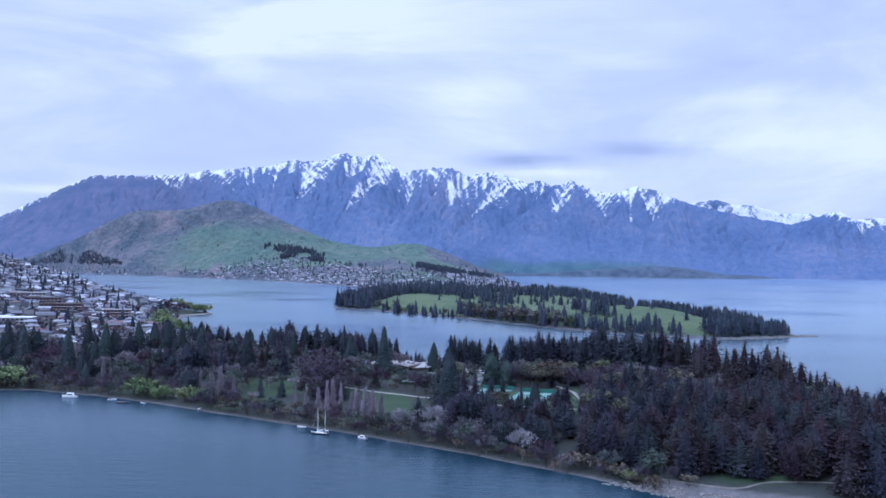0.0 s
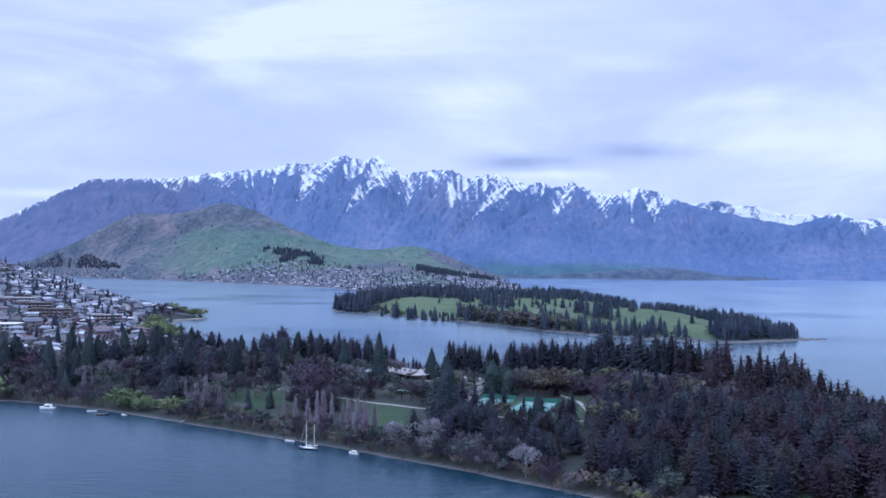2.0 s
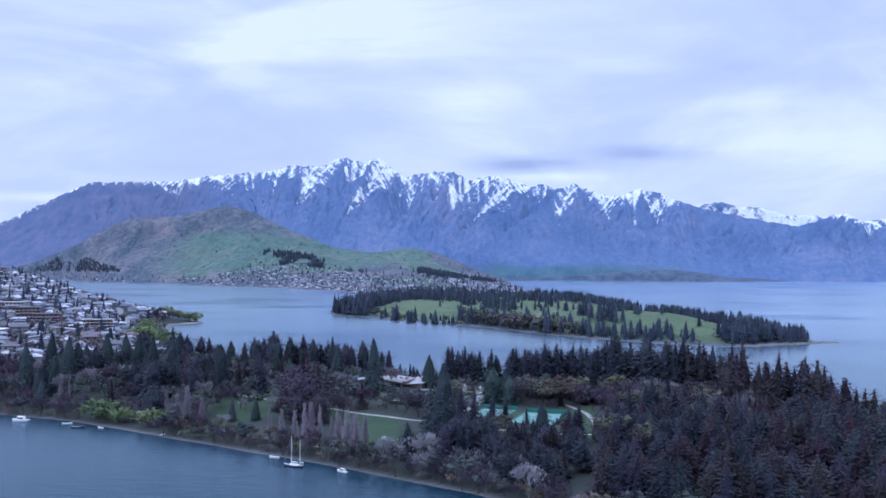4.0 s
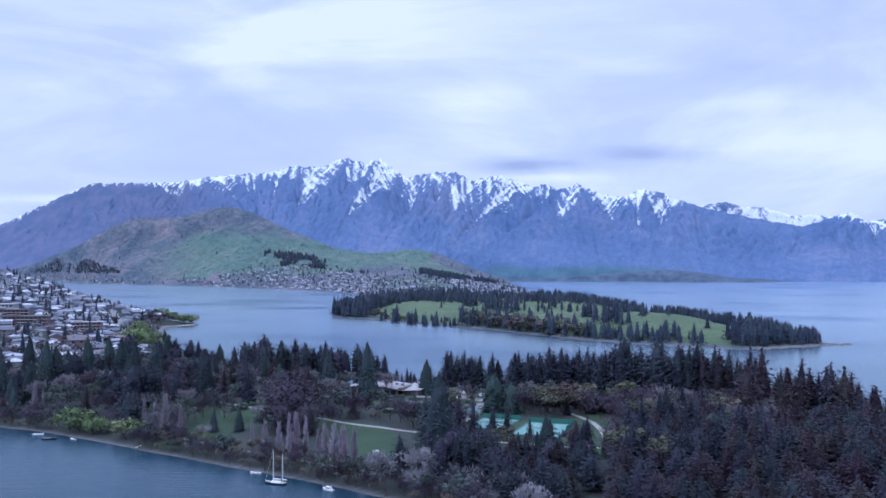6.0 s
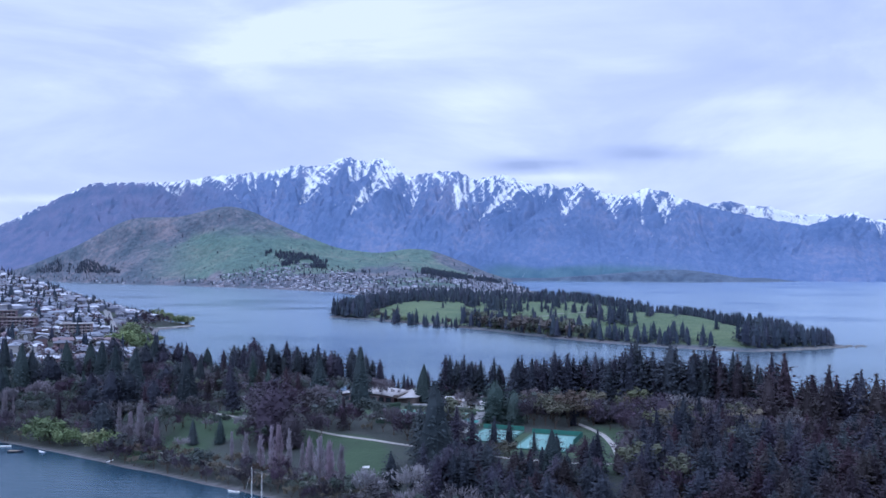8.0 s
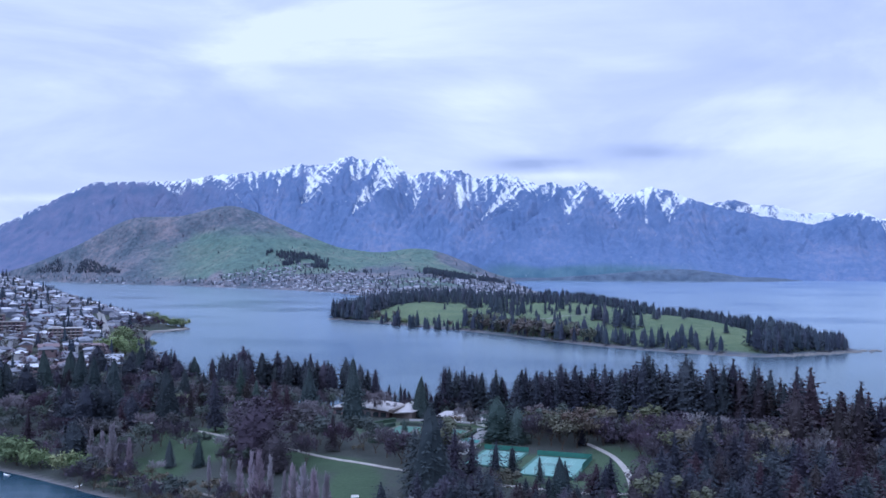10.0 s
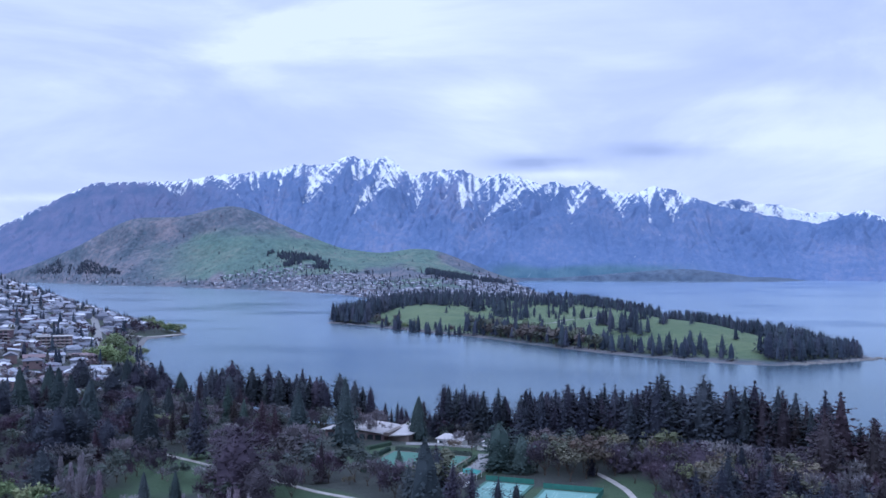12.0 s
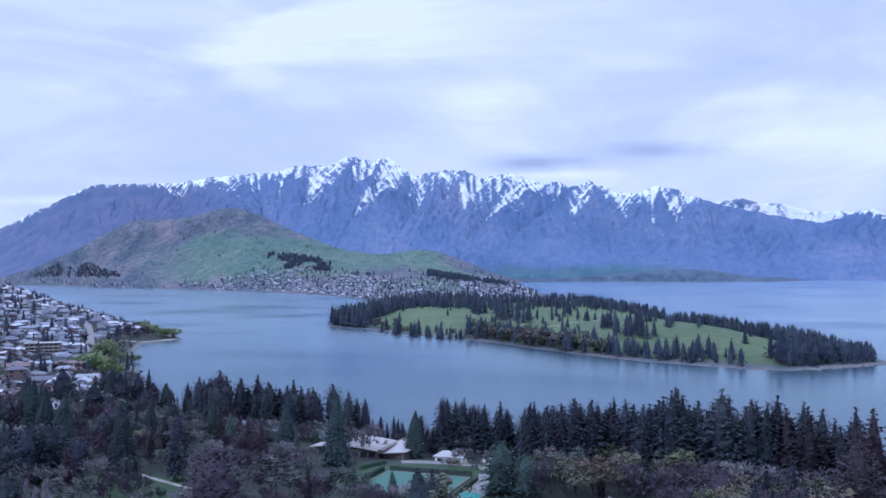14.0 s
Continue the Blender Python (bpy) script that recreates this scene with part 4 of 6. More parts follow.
FIRS = Kind("fir_tree", "tall dark green Douglas fir in the park forest", "tree", "park firs", FIR, BARK,
            [conifer(seed, 30, wide, 28, 9, 6, bare=bare, power=power, ragged=ragged, rounded=dome, sag=sag, core=0.42, size=1.15)
             for seed, wide, bare, power, ragged, dome, sag in ((11, 7.4, 0.10, 0.78, 0.30, 0.4, 0.35), (12, 7.8, 0.18, 0.66, 0.34, 0.55, 0.3), (13, 6.8, 0.14, 0.85, 0.28, 0.25, 0.4), (14, 8.4, 0.08, 0.80, 0.32, 0.45, 0.4),
                                                                (15, 7.2, 0.24, 0.62, 0.36, 0.75, 0.25), (16, 7.6, 0.12, 0.95, 0.30, 0.3, 0.4), (17, 6.6, 0.2, 0.7, 0.39, 0.6, 0.3))])
LARCHES = Kind("larch_tree", "brown-tinged conifer of the park forest", "tree", "park brown conifers", LARCH, BARK,
               [conifer(seed, 27, wide, 26, 9, 6, bare=bare, power=power, ragged=ragged, rounded=dome, sag=sag, rise=rise, core=0.42, size=1.12)
                for seed, wide, bare, power, ragged, dome, sag, rise in ((21, 7.2, 0.13, 0.75, 0.32, 0.4, 0.35, 0.15), (22, 6.4, 0.18, 0.68, 0.34, 0.55, 0.3, 0.2), (23, 7.8, 0.1, 0.8, 0.30, 0.3, 0.4, 0.1), (24, 7.0, 0.16, 0.7, 0.34, 0.8, 0.25, 0.3))])
SEQUOIAS = Kind("sequoia_tree", "dense conical dark sequoia on the park lawn", "tree", "park sequoias", SEQUOIA, BARK,
                [conifer(31, 30, 8.4, 40, 15, 4, bare=0.03, power=0.66, ragged=0.16, sag=0.5, rise=0.02, rounded=0.12, core=0.8), conifer(32, 30, 7.6, 40, 14, 4, bare=0.04, power=0.72, ragged=0.18, sag=0.5, rise=0.02, rounded=0.2, core=0.8)])
PINES = Kind("pine_tree", "round-topped dark pine at the park's far shore", "tree", "park pines", FIR, BARK,
             [conifer(41, 28, 5.8, 20, 9, 5, bare=0.28, rise=0.35, sag=0.2, ragged=0.4, rounded=0.75, core=0.6, size=1.2), conifer(42, 28, 6.4, 18, 9, 5, bare=0.36, rise=0.4, sag=0.15, ragged=0.45, rounded=0.85, core=0.6, size=1.2), conifer(43, 28, 5.4, 20, 9, 5, bare=0.24, rise=0.3, sag=0.2, ragged=0.45, rounded=0.5, core=0.6, size=1.2)])
CEDARS = Kind("cedar_tree", "broad layered blue-green cedar beside the courts", "tree", "park cedars", CEDAR, BARK,
              [conifer(51, 19, 8.5, 16, 15, tufts=7, bare=0.06, power=0.5, sag=0.12, rise=0.12, ragged=0.22, rounded=0.6, core=0.62, size=1.1)])
BEECHES = Kind("beech_tree", "wide reddish-purple beech with a rounded crown", "tree", "park beeches", PURPLE, BARK,
               [broadleaf(61, 20, 9, 900, 0.95, twiggy=True, low=0.14, droop=0.9), broadleaf(62, 16, 7, 340, 1.1, twiggy=True, low=0.14, droop=0.8, forks=1), broadleaf(63, 14, 5, 290, 1.0, twiggy=True, upright=0.3, low=0.14, droop=0.7, forks=1)])
OAKS = Kind("leafy_tree", "dull green broad-leaved park tree", "tree", "park leafy trees", GREENLEAF, BARK,
            [broadleaf(71, 15, 7, 560, 0.75, low=0.15, forks=1), broadleaf(72, 13, 6, 480, 0.7, low=0.15, forks=1)])
GREYS = Kind("grey_tree", "pale grey bare shore tree with fine twigs", "tree", "pale shore trees", GREYTWIG, PALE_BARK,
             [broadleaf(81, 13, 6.5, 520, 0.9, twiggy=True, low=0.12, forks=1), broadleaf(82, 10, 5.5, 420, 0.8, twiggy=True, low=0.1, forks=1)])
WILLOWS = Kind("willow_tree", "fresh yellow-green willow overhanging the water", "tree", "shore willows", WILLOW, BARK,
               [broadleaf(91, 10, 6.5, 750, 0.75, droop=0.9, low=0.15), broadleaf(92, 8, 5, 600, 0.7, droop=0.9, low=0.12)])
OCHRES = Kind("shore_shrub", "low ochre and brown shrub on the beach bank", "shrub", "shore shrubs", OCHRE, BARK,
              [broadleaf(95, 6, 3.6, 200, 0.6, low=0.08, forks=1), broadleaf(96, 5, 3.2, 200, 0.6, twiggy=True, low=0.08, forks=1)])
POPLARS = Kind("poplar_tree", "slender leafless poplar with upright branches", "tree", "shore poplars", POPLAR, PALE_BARK,
               [poplar(101, 16, 2.9, 210), poplar(102, 14, 2.4, 170), poplar(103, 15, 3.2, 180), poplar(104, 16, 2.0, 150)])

EVERGREENS = Kind("evergreen_tree", "broad dark evergreen tree with a rounded crown", "tree", "park evergreens", FIR, BARK,
                  [conifer(105, 20, 8.5, 22, 16, 5, bare=0.1, power=0.5, ragged=0.35, rise=0.35, sag=0.2, rounded=0.8, core=0.58), conifer(106, 20, 7.6, 20, 16, 5, bare=0.14, power=0.5, ragged=0.38, rise=0.35, sag=0.2, rounded=0.9, core=0.55)])
SPRUCES = Kind("spruce_tree", "blue-green pointed spruce in the park", "tree", "park spruces", CEDAR, BARK,
               [conifer(107, 20, 5.0, 30, 10, 3, bare=0.05, power=0.75, ragged=0.15, core=0.75)])
CYPRESSES = Kind("cypress_tree", "narrow dark columnar cypress", "tree", "park cypresses", FIR, BARK,
                 [conifer(108, 18, 2.2, 30, 8, 2, bare=0.03, power=0.5, ragged=0.15, rise=0.6, sag=0.1, core=0.8, rounded=0.4)])
DOMES = Kind("copper_beech", "great dense purple-brown beech with a domed crown", "tree", "great beeches", PURPLE, BARK,
             [conifer(64, 21, 8.6, 30, 22, 4, bare=0.06, power=0.5, ragged=0.22, rise=0.6, sag=0.15, rounded=0.95, core=0.75), conifer(65, 18, 7.2, 26, 20, 4, bare=0.08, power=0.5, ragged=0.25, rise=0.6, sag=0.15, rounded=0.95, core=0.75)])
OLIVES = Kind("olive_green_tree", "olive-green spring tree behind the courts", "tree", "court trees", OLIVE, BARK,
              [broadleaf(109, 16, 6, 560, 0.85, low=0.15, forks=1), broadleaf(110, 13, 5, 460, 0.8, low=0.15, forks=1)])


# where the park stays open: lawns, greens, hall, paths
OPEN = [(-60, 452, 10, 22, 10), (-72, 474, 12, 6, -30), (-132, 512, 30, 10, -32), (-140, 480, 18, 9, -30), (-52, 535, 34, 30, -14), (-84, 588, 34, 22, -14), (-92, 566, 26, 10, -14), (-45, 570, 30, 10, 0), (-24, 530, 14, 34, 0), (-110, 455, 34, 7, -30),
        (-170, 540, 22, 4, -30), (-70, 516, 12, 10, 0)]

LEAFY_FROM = 474  # leafy trees stand behind this line, between the front and the back conifers


def park_trees():
    def put(kind, rows, base, seed=0):
        z, _ = heights([r[:2] for r in rows])
        kind.plant([(x, y, zz, h / base) for (x, y, h), zz in zip(rows, z)], seed)

    put(SEQUOIAS, [(-85, 557, 31), (-166, 535, 28), (-203, 557, 29), (-243, 600, 29), (-267, 606, 28), (-271, 641, 25), (-277, 577, 29), (-105, 554, 26), (-33, 425, 34), (-225, 582, 28), (-300, 598, 29),
                   (-57, 581, 21), (-292, 556, 29), (-330, 570, 27), (7, 419, 17), (-140, 478, 11), (-128, 477, 11), (-262, 622, 25), (-350, 585, 28)], 30, 1)
    put(PINES, [(-144, 650, 28), (-132, 644, 27), (-120, 640, 26), (-152, 660, 29), (-160, 655, 28), (-112, 630, 25), (-104, 632, 24), (-96, 626, 24), (-197, 688, 26), (-187, 681, 26), (-175, 674, 28), (-240, 742, 16), (-205, 692, 22), (-214, 690, 17),
                *((-184 + 7.5 * k + 2 * (k % 3), 672 - 2.8 * k - 6 * (k % 2), 26 - 0.3 * k + 3 * ((k * 5) % 3)) for k in range(13)), (-168, 640, 25), (-138, 630, 25), (-124, 622, 24), (-88, 628, 23), (-170, 660, 27), (-178, 650, 24)], 28, 2)
    put(EVERGREENS, [(-261, 722, 21), (-251, 724, 22), (-247, 738, 16), (-270, 732, 19), (-256, 712, 17), (-282, 742, 18), (-204, 594, 12), (-126, 588, 13), (-310, 628, 16), (-190, 640, 13)], 20, 41)
    put(SPRUCES, [(-157, 609, 20), (-146, 600, 14), (-232, 560, 16), (-52, 500, 12)], 20, 42)
    put(CYPRESSES, [(-206, 679, 14), (-174, 622, 20), (-212, 668, 12), (18, 512, 14), (68, 470, 13), (76, 462, 12)], 18, 43)
    put(FIRS, [(-140, 526, 22), (-152, 556, 22)], 30, 44)
    put(DOMES, [(-104, 474, 24), (-95, 467, 17), (-120, 505, 16), (-305, 560, 17), (-222, 636, 13), (-205, 660, 12), (-128, 590, 12), (46, 497, 13), (62, 476, 13), (58, 516, 15), (30, 522, 12)], 20, 51)
    put(FIRS, [(-22, 453, 16), (-14, 450, 14), (-8, 447, 13), (-28, 448, 19), (1, 447, 10), (-40, 440, 22), (44, 442, 20), (50, 436, 22), (54, 446, 24)], 30, 52)
    put(OLIVES, [(10, 503, 15), (16, 508, 15), (20, 513, 13), (6, 511, 13), (56, 470, 12), (96, 452, 13), (-176, 575, 9), (-36, 545, 6)], 16, 45)
    put(CEDARS, [(-16, 518, 19), (-8, 515, 15)], 19, 3)
    put(GREYS, [(61, 504, 15), (-240, 577, 13), (-79, 571, 11), (-35, 561, 7), (-40, 556, 6), (-28, 556, 6), (-252, 556, 11)], 13, 46)
    put(BEECHES, [(1, 512, 14), (27, 514, 13), (33, 503, 12), (39, 492, 12), (47, 486, 13), (42, 476, 11), (37, 466, 9), (53, 498, 14), (58, 482, 12), (44, 460, 10), (50, 450, 11), (62, 462, 12), (40, 512, 13), (48, 520, 14), (56, 514, 13),
                  (66, 494, 13), (72, 480, 12), (80, 490, 13), (-213, 653, 10), (-234, 659, 11)], 20, 47)
    rng = random.Random(77)
    fill = [(x, y, rng.uniform(9, 14)) for x, y in scatter(-4, 520, 34, 556, 7.5, 78)]
    put(BEECHES, fill[::2], 20, 48)
    put(OAKS, fill[1::4], 15, 49)
    put(OLIVES, fill[3::4], 16, 50)
    put(BEECHES, [(-124, 519, 17), (-118, 500, 17), (-190, 570, 15), (-160, 590, 14), (-215, 620, 14), (-185, 610, 12), (-235, 640, 13), (-255, 655, 12), (-300, 545, 14), (-330, 545, 16), (-310, 560, 17),
                  (14, 438, 8), (-280, 640, 12), (-320, 650, 13), (-260, 540, 14), (-350, 560, 17), (-370, 580, 16), (-345, 600, 14)], 20, 4)
    put(OAKS, [(-93, 500, 15), (-86, 492, 13), (-70, 512, 11), (-64, 506, 10), (-150, 536, 10), (-110, 560, 10), (-128, 575, 12), (-205, 600, 12), (-60, 590, 9), (-20, 540, 9), (-30, 556, 9),
               (-45, 590, 10), (-245, 545, 9), (-215, 520, 10), (-195, 510, 9), (-225, 655, 12), (-200, 650, 12), (-270, 690, 12), (-300, 700, 12), (-102, 590, 9), (-40, 488, 12), (-36, 470, 13), (-48, 476, 10), (-150, 610, 12)], 15, 5)
    put(GREYS, [(-29, 397, 12), (-22, 388, 13), (-14, 384, 12), (-38, 404, 11), (-5, 379, 10), (-47, 410, 9), (-208, 545, 12), (-214, 552, 11), (1, 372, 8), (-330, 520, 10), (-72, 585, 8), (-160, 575, 9), (70, 486, 13), (84, 470, 12), (64, 515, 12), (92, 500, 12),
                (-305, 615, 10), (-24, 572, 6)], 13, 6)
    put(WILLOWS, [(-209, 489, 12), (-201, 485, 11), (-217, 494, 12), (-213, 498, 11), (-196, 484, 9), (-181, 475, 10), (-176, 476, 9), (-294, 517, 12), (-305, 518, 14), (-318, 517, 13), (-328, 516, 12), (-312, 524, 12), (40, 333, 7), (43, 330, 5)], 10, 7)
    put(OCHRES, [(6, 359, 6), (12, 355, 6), (20, 350, 7), (26, 347, 7), (32, 342, 6), (-8, 372, 5), (-55, 407, 5), (-68, 414, 5), (-78, 420, 6), (-92, 426, 6), (-104, 433, 6), (-116, 440, 6), (-128, 447, 6), (-140, 453, 6), (-98, 436, 6), (-150, 462, 7),
                 (-134, 456, 6), (-122, 450, 6), (-86, 428, 6), (48, 326, 5), (36, 338, 6), (-160, 466, 6), (-168, 470, 6), (0, 366, 5), (-60, 412, 5), (-72, 420, 6), (-110, 446, 7), (-142, 462, 7)], 6, 8)
    put(POPLARS, [(-160, 472, 20), (-166, 476, 18), (-152, 468, 17), (-178, 490, 16), (-186, 492, 14), (-90, 433, 20), (-86, 431, 18), (-94, 436, 18), (-76, 424, 17), (-72, 421, 18), (-68, 419, 17), (-64, 417, 16), (-80, 427, 14), (-99, 440, 16), (-170, 482, 14),
                  (-106, 444, 14), (-112, 446, 14), (-190, 500, 14), (-250, 520, 17), (-244, 518, 14), (-78, 430, 16), (-70, 425, 16)], 16, 9)

    # brush along the bank
    rng = random.Random(14)
    brush = []
    for (ax, ay), (bx, by) in zip(NEAR_LAND[:8], NEAR_LAND[1:9]):
        n = int(math.hypot(bx - ax, by - ay) / 2.7)
        for k in range(n):
            f = (k + rng.random()) / n
            off = rng.uniform(0.2, 5) if k % 2 else rng.uniform(2, 13)
            brush.append((ax + (bx - ax) * f + 0.5 * off, ay + (by - ay) * f + 0.85 * off, rng.uniform(4.5, 9.5)))
    brush = [b for b in brush if not -226 < b[0] < -172]
    put(OCHRES, [(x, y, h * 0.7) for x, y, h in brush[::3]], 6, 31)
    put(GREYS, [b for b in brush[1::6] if -60 < b[0] < 10], 9, 32)
    put(BEECHES, brush[2::3], 15, 33)
    put(OAKS, brush[4::6], 11, 34)

    # the forest itself
    rng = random.Random(4)
    firs, larches, leafy, shrubs, band, pines, evergreens, sequoias = [], [], [], [], [], [], [], []
    spots = scatter(-60, 300, 175, 660, 6.35, 3) + [p for p in scatter(-48, 500, 150, 620, 8.5, 5) if p[1] > 548 - 0.36 * max(0, p[0] - 40)]
    z, d = heights(spots)
    for (x, y), zz, dd in zip(spots, z, d):
        if dd < 9 or (y < 372 + 0.1 * x and dd < 14) or (50 < x < 130 and dd < 15 + 9 * (72 < x < 108) and y < 352):
            continue
        if x < -38 + (y - 400) * 0.12 + 9 * math.sin(y * 0.35) and y < 500:
            continue
        if -30 < x < 50 and 424 < y < 518:
            continue
        if x < 36 and 500 <= y < 558 or (x < -8 and 470 < y < 592):
            continue
        if -100 < x < -48 and y >= 596 and rng.random() < 0.85:
            continue
        edge = min(1.0, (0.62 if x < 60 else 0.68) + dd / 90)
        back = y > 538 - 0.36 * max(0, x - 40) - 0.9 * max(0, x - 95)
        h = rng.choice((rng.uniform(24, 33), rng.uniform(28, 36))) * edge * (0.93 - 0.05 * min(1, max(0, (18 - x) / 30)) + 0.2 * min(1, max(0, (x - 5) / 40)))
        if -80 < x < -48:
            h *= 0.5
        if not back and y < LEAFY_FROM + 0.12 * (40 - x):
            # the lower front wood, thin and low before the courts, with a tall clump beside the path
            if rng.random() < 0.34:
                continue
            h = rng.uniform(12, 18.5) + 7 * math.exp(-((x - 34) / 11) ** 2 - ((y - 424) / 22) ** 2) + 7 * max(0, min(1, (-4 - x) / 22)) + 6 * min(1, max(0, (x - 98) / 28))
            if x < 30 and y < 426:
                h *= 0.8
            r = rng.random()
            if r < 0.12 and y > 385:
                band.append((x, y, h * 0.8))
            elif r < 0.25 + 0.35 * min(1, max(0, (x - 30) / 60)):
                larches.append((x, y, zz, h / 27, 1.4))
            else:
                firs.append((x, y, zz, h / 30, 1.4))
        elif not back and x > 36 and rng.random() < 0.95:
            band.append((x, y, rng.uniform(11, 17)))
        elif x > 70 and rng.random() < 0.55:
            larches.append((x, y, zz, h / 27))
        else:
            firs.append((x, y, zz, h / 30))
    # mixed trees through the rest of the park
    spots = scatter(-430, 470, -28, 735, 9.5, 13)
    z, d = heights(spots)
    spare = np.zeros(len(spots))
    for spot in OPEN:
        spare = np.maximum(spare, blob(np.array(spots)[:, 0], np.array(spots)[:, 1], *spot))
    for (x, y), zz, dd, sp in zip(spots, z, d, spare):
        if dd < 12 or sp > 0.3 or rng.random() < (0.2 if x > -200 or y < 600 else 0.6) or (y > 690 and x > -240) or (x < -300 and y > 640):
            continue
        r = rng.random()
        deep = min(1, dd / 45)
        if dd < 26 and y > 600 and x > -260:
            if x < -110:
                pines.append((x, y, rng.uniform(20, 27)))
        elif x < -185 and r < (0.16 if y < 600 else 0.08):
            (evergreens if rng.random() < 0.55 else sequoias).append((x, y, rng.uniform(17, 26) * (0.7 + 0.3 * deep)))
        elif r < 0.12:
            if x < -170:
                evergreens.append((x, y, rng.uniform(11, 18)))
        elif r < 0.2:
            larches.append((x, y, zz, rng.uniform(0.4, 0.7)))
        elif r < 0.62:
            leafy.append((x, y, rng.uniform(8, 14)))
        else:
            shrubs.append((x, y, rng.uniform(6, 11)))
    firs.sort(key=lambda s: s[1] - 0.3 * s[0])
    larches.sort(key=lambda s: s[1])
    FIRS.plant(firs[:230], 1)
    FIRS.mass("fir_forest", "dark firs along the park's far shore", "forest", firs[230:], 2)
    LARCHES.plant(larches[:120], 3)
    LARCHES.mass("larch_forest", "brown-tinged conifers deep in the park", "forest", larches[120:], 4)
    put(PINES, pines, 28, 60)
    put(EVERGREENS, evergreens, 22, 66)
    put(SEQUOIAS, sequoias, 30, 67)
    put(BEECHES, band[::6], 18, 61)
    put(DOMES, band[1::6], 20, 62)
    put(GREYS, band[4::18], 13, 63)
    put(OLIVES, band[2::6] + band[10::12] + band[9::18], 16, 64)
    put(DOMES, band[3::12], 22, 68)
    put(CYPRESSES, [(x, y, h + 2) for x, y, h in band[5::6]], 18, 65)
    put(BEECHES, leafy[::2], 20, 11)
    put(GREYS, leafy[1::4], 15, 12)
    put(OAKS, leafy[3::4] + shrubs[::2], 15, 13)
    put(BEECHES, shrubs[1::4], 16, 15)
    put(GREYS, shrubs[3::8], 13, 16)
    put(OCHRES, [(x, y, h * 0.6) for x, y, h in shrubs[7::8]], 6, 17)
    # thin row on the far bank
    rng = random.Random(19)
    row = [(-100 + 2.5 * k + rng.uniform(-1, 1), 641 - 1.12 * k + rng.uniform(-3, 3), rng.uniform(10, 17)) for k in range(22)]
    z, _ = heights([r[:2] for r in row])
    FIRS.plant([(x, y, zz, h / 30, 0.8) for (x, y, h), zz in zip(row, z)], 14)


park_trees()


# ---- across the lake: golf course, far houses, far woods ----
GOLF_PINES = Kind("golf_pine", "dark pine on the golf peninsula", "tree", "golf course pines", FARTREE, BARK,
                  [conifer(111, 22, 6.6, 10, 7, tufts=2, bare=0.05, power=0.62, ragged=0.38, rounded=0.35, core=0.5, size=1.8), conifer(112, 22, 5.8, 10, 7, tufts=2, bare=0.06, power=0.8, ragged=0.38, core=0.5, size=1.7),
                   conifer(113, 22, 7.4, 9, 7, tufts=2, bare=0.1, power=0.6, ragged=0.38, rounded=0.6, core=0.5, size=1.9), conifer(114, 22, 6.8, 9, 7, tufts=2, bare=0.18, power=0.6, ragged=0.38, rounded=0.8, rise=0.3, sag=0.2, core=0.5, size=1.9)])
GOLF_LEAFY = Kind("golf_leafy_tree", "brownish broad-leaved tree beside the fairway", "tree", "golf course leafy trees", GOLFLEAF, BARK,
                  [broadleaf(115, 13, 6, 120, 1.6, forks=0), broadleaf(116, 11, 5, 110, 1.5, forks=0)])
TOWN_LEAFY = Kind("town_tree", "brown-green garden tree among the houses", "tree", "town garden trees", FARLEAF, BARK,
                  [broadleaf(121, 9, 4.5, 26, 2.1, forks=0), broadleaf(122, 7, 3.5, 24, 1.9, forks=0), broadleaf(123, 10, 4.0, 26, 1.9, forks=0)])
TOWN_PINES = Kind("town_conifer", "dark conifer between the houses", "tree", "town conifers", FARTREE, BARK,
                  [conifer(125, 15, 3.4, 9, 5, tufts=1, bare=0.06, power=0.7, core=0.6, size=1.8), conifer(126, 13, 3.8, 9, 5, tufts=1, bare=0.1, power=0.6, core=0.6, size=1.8)])


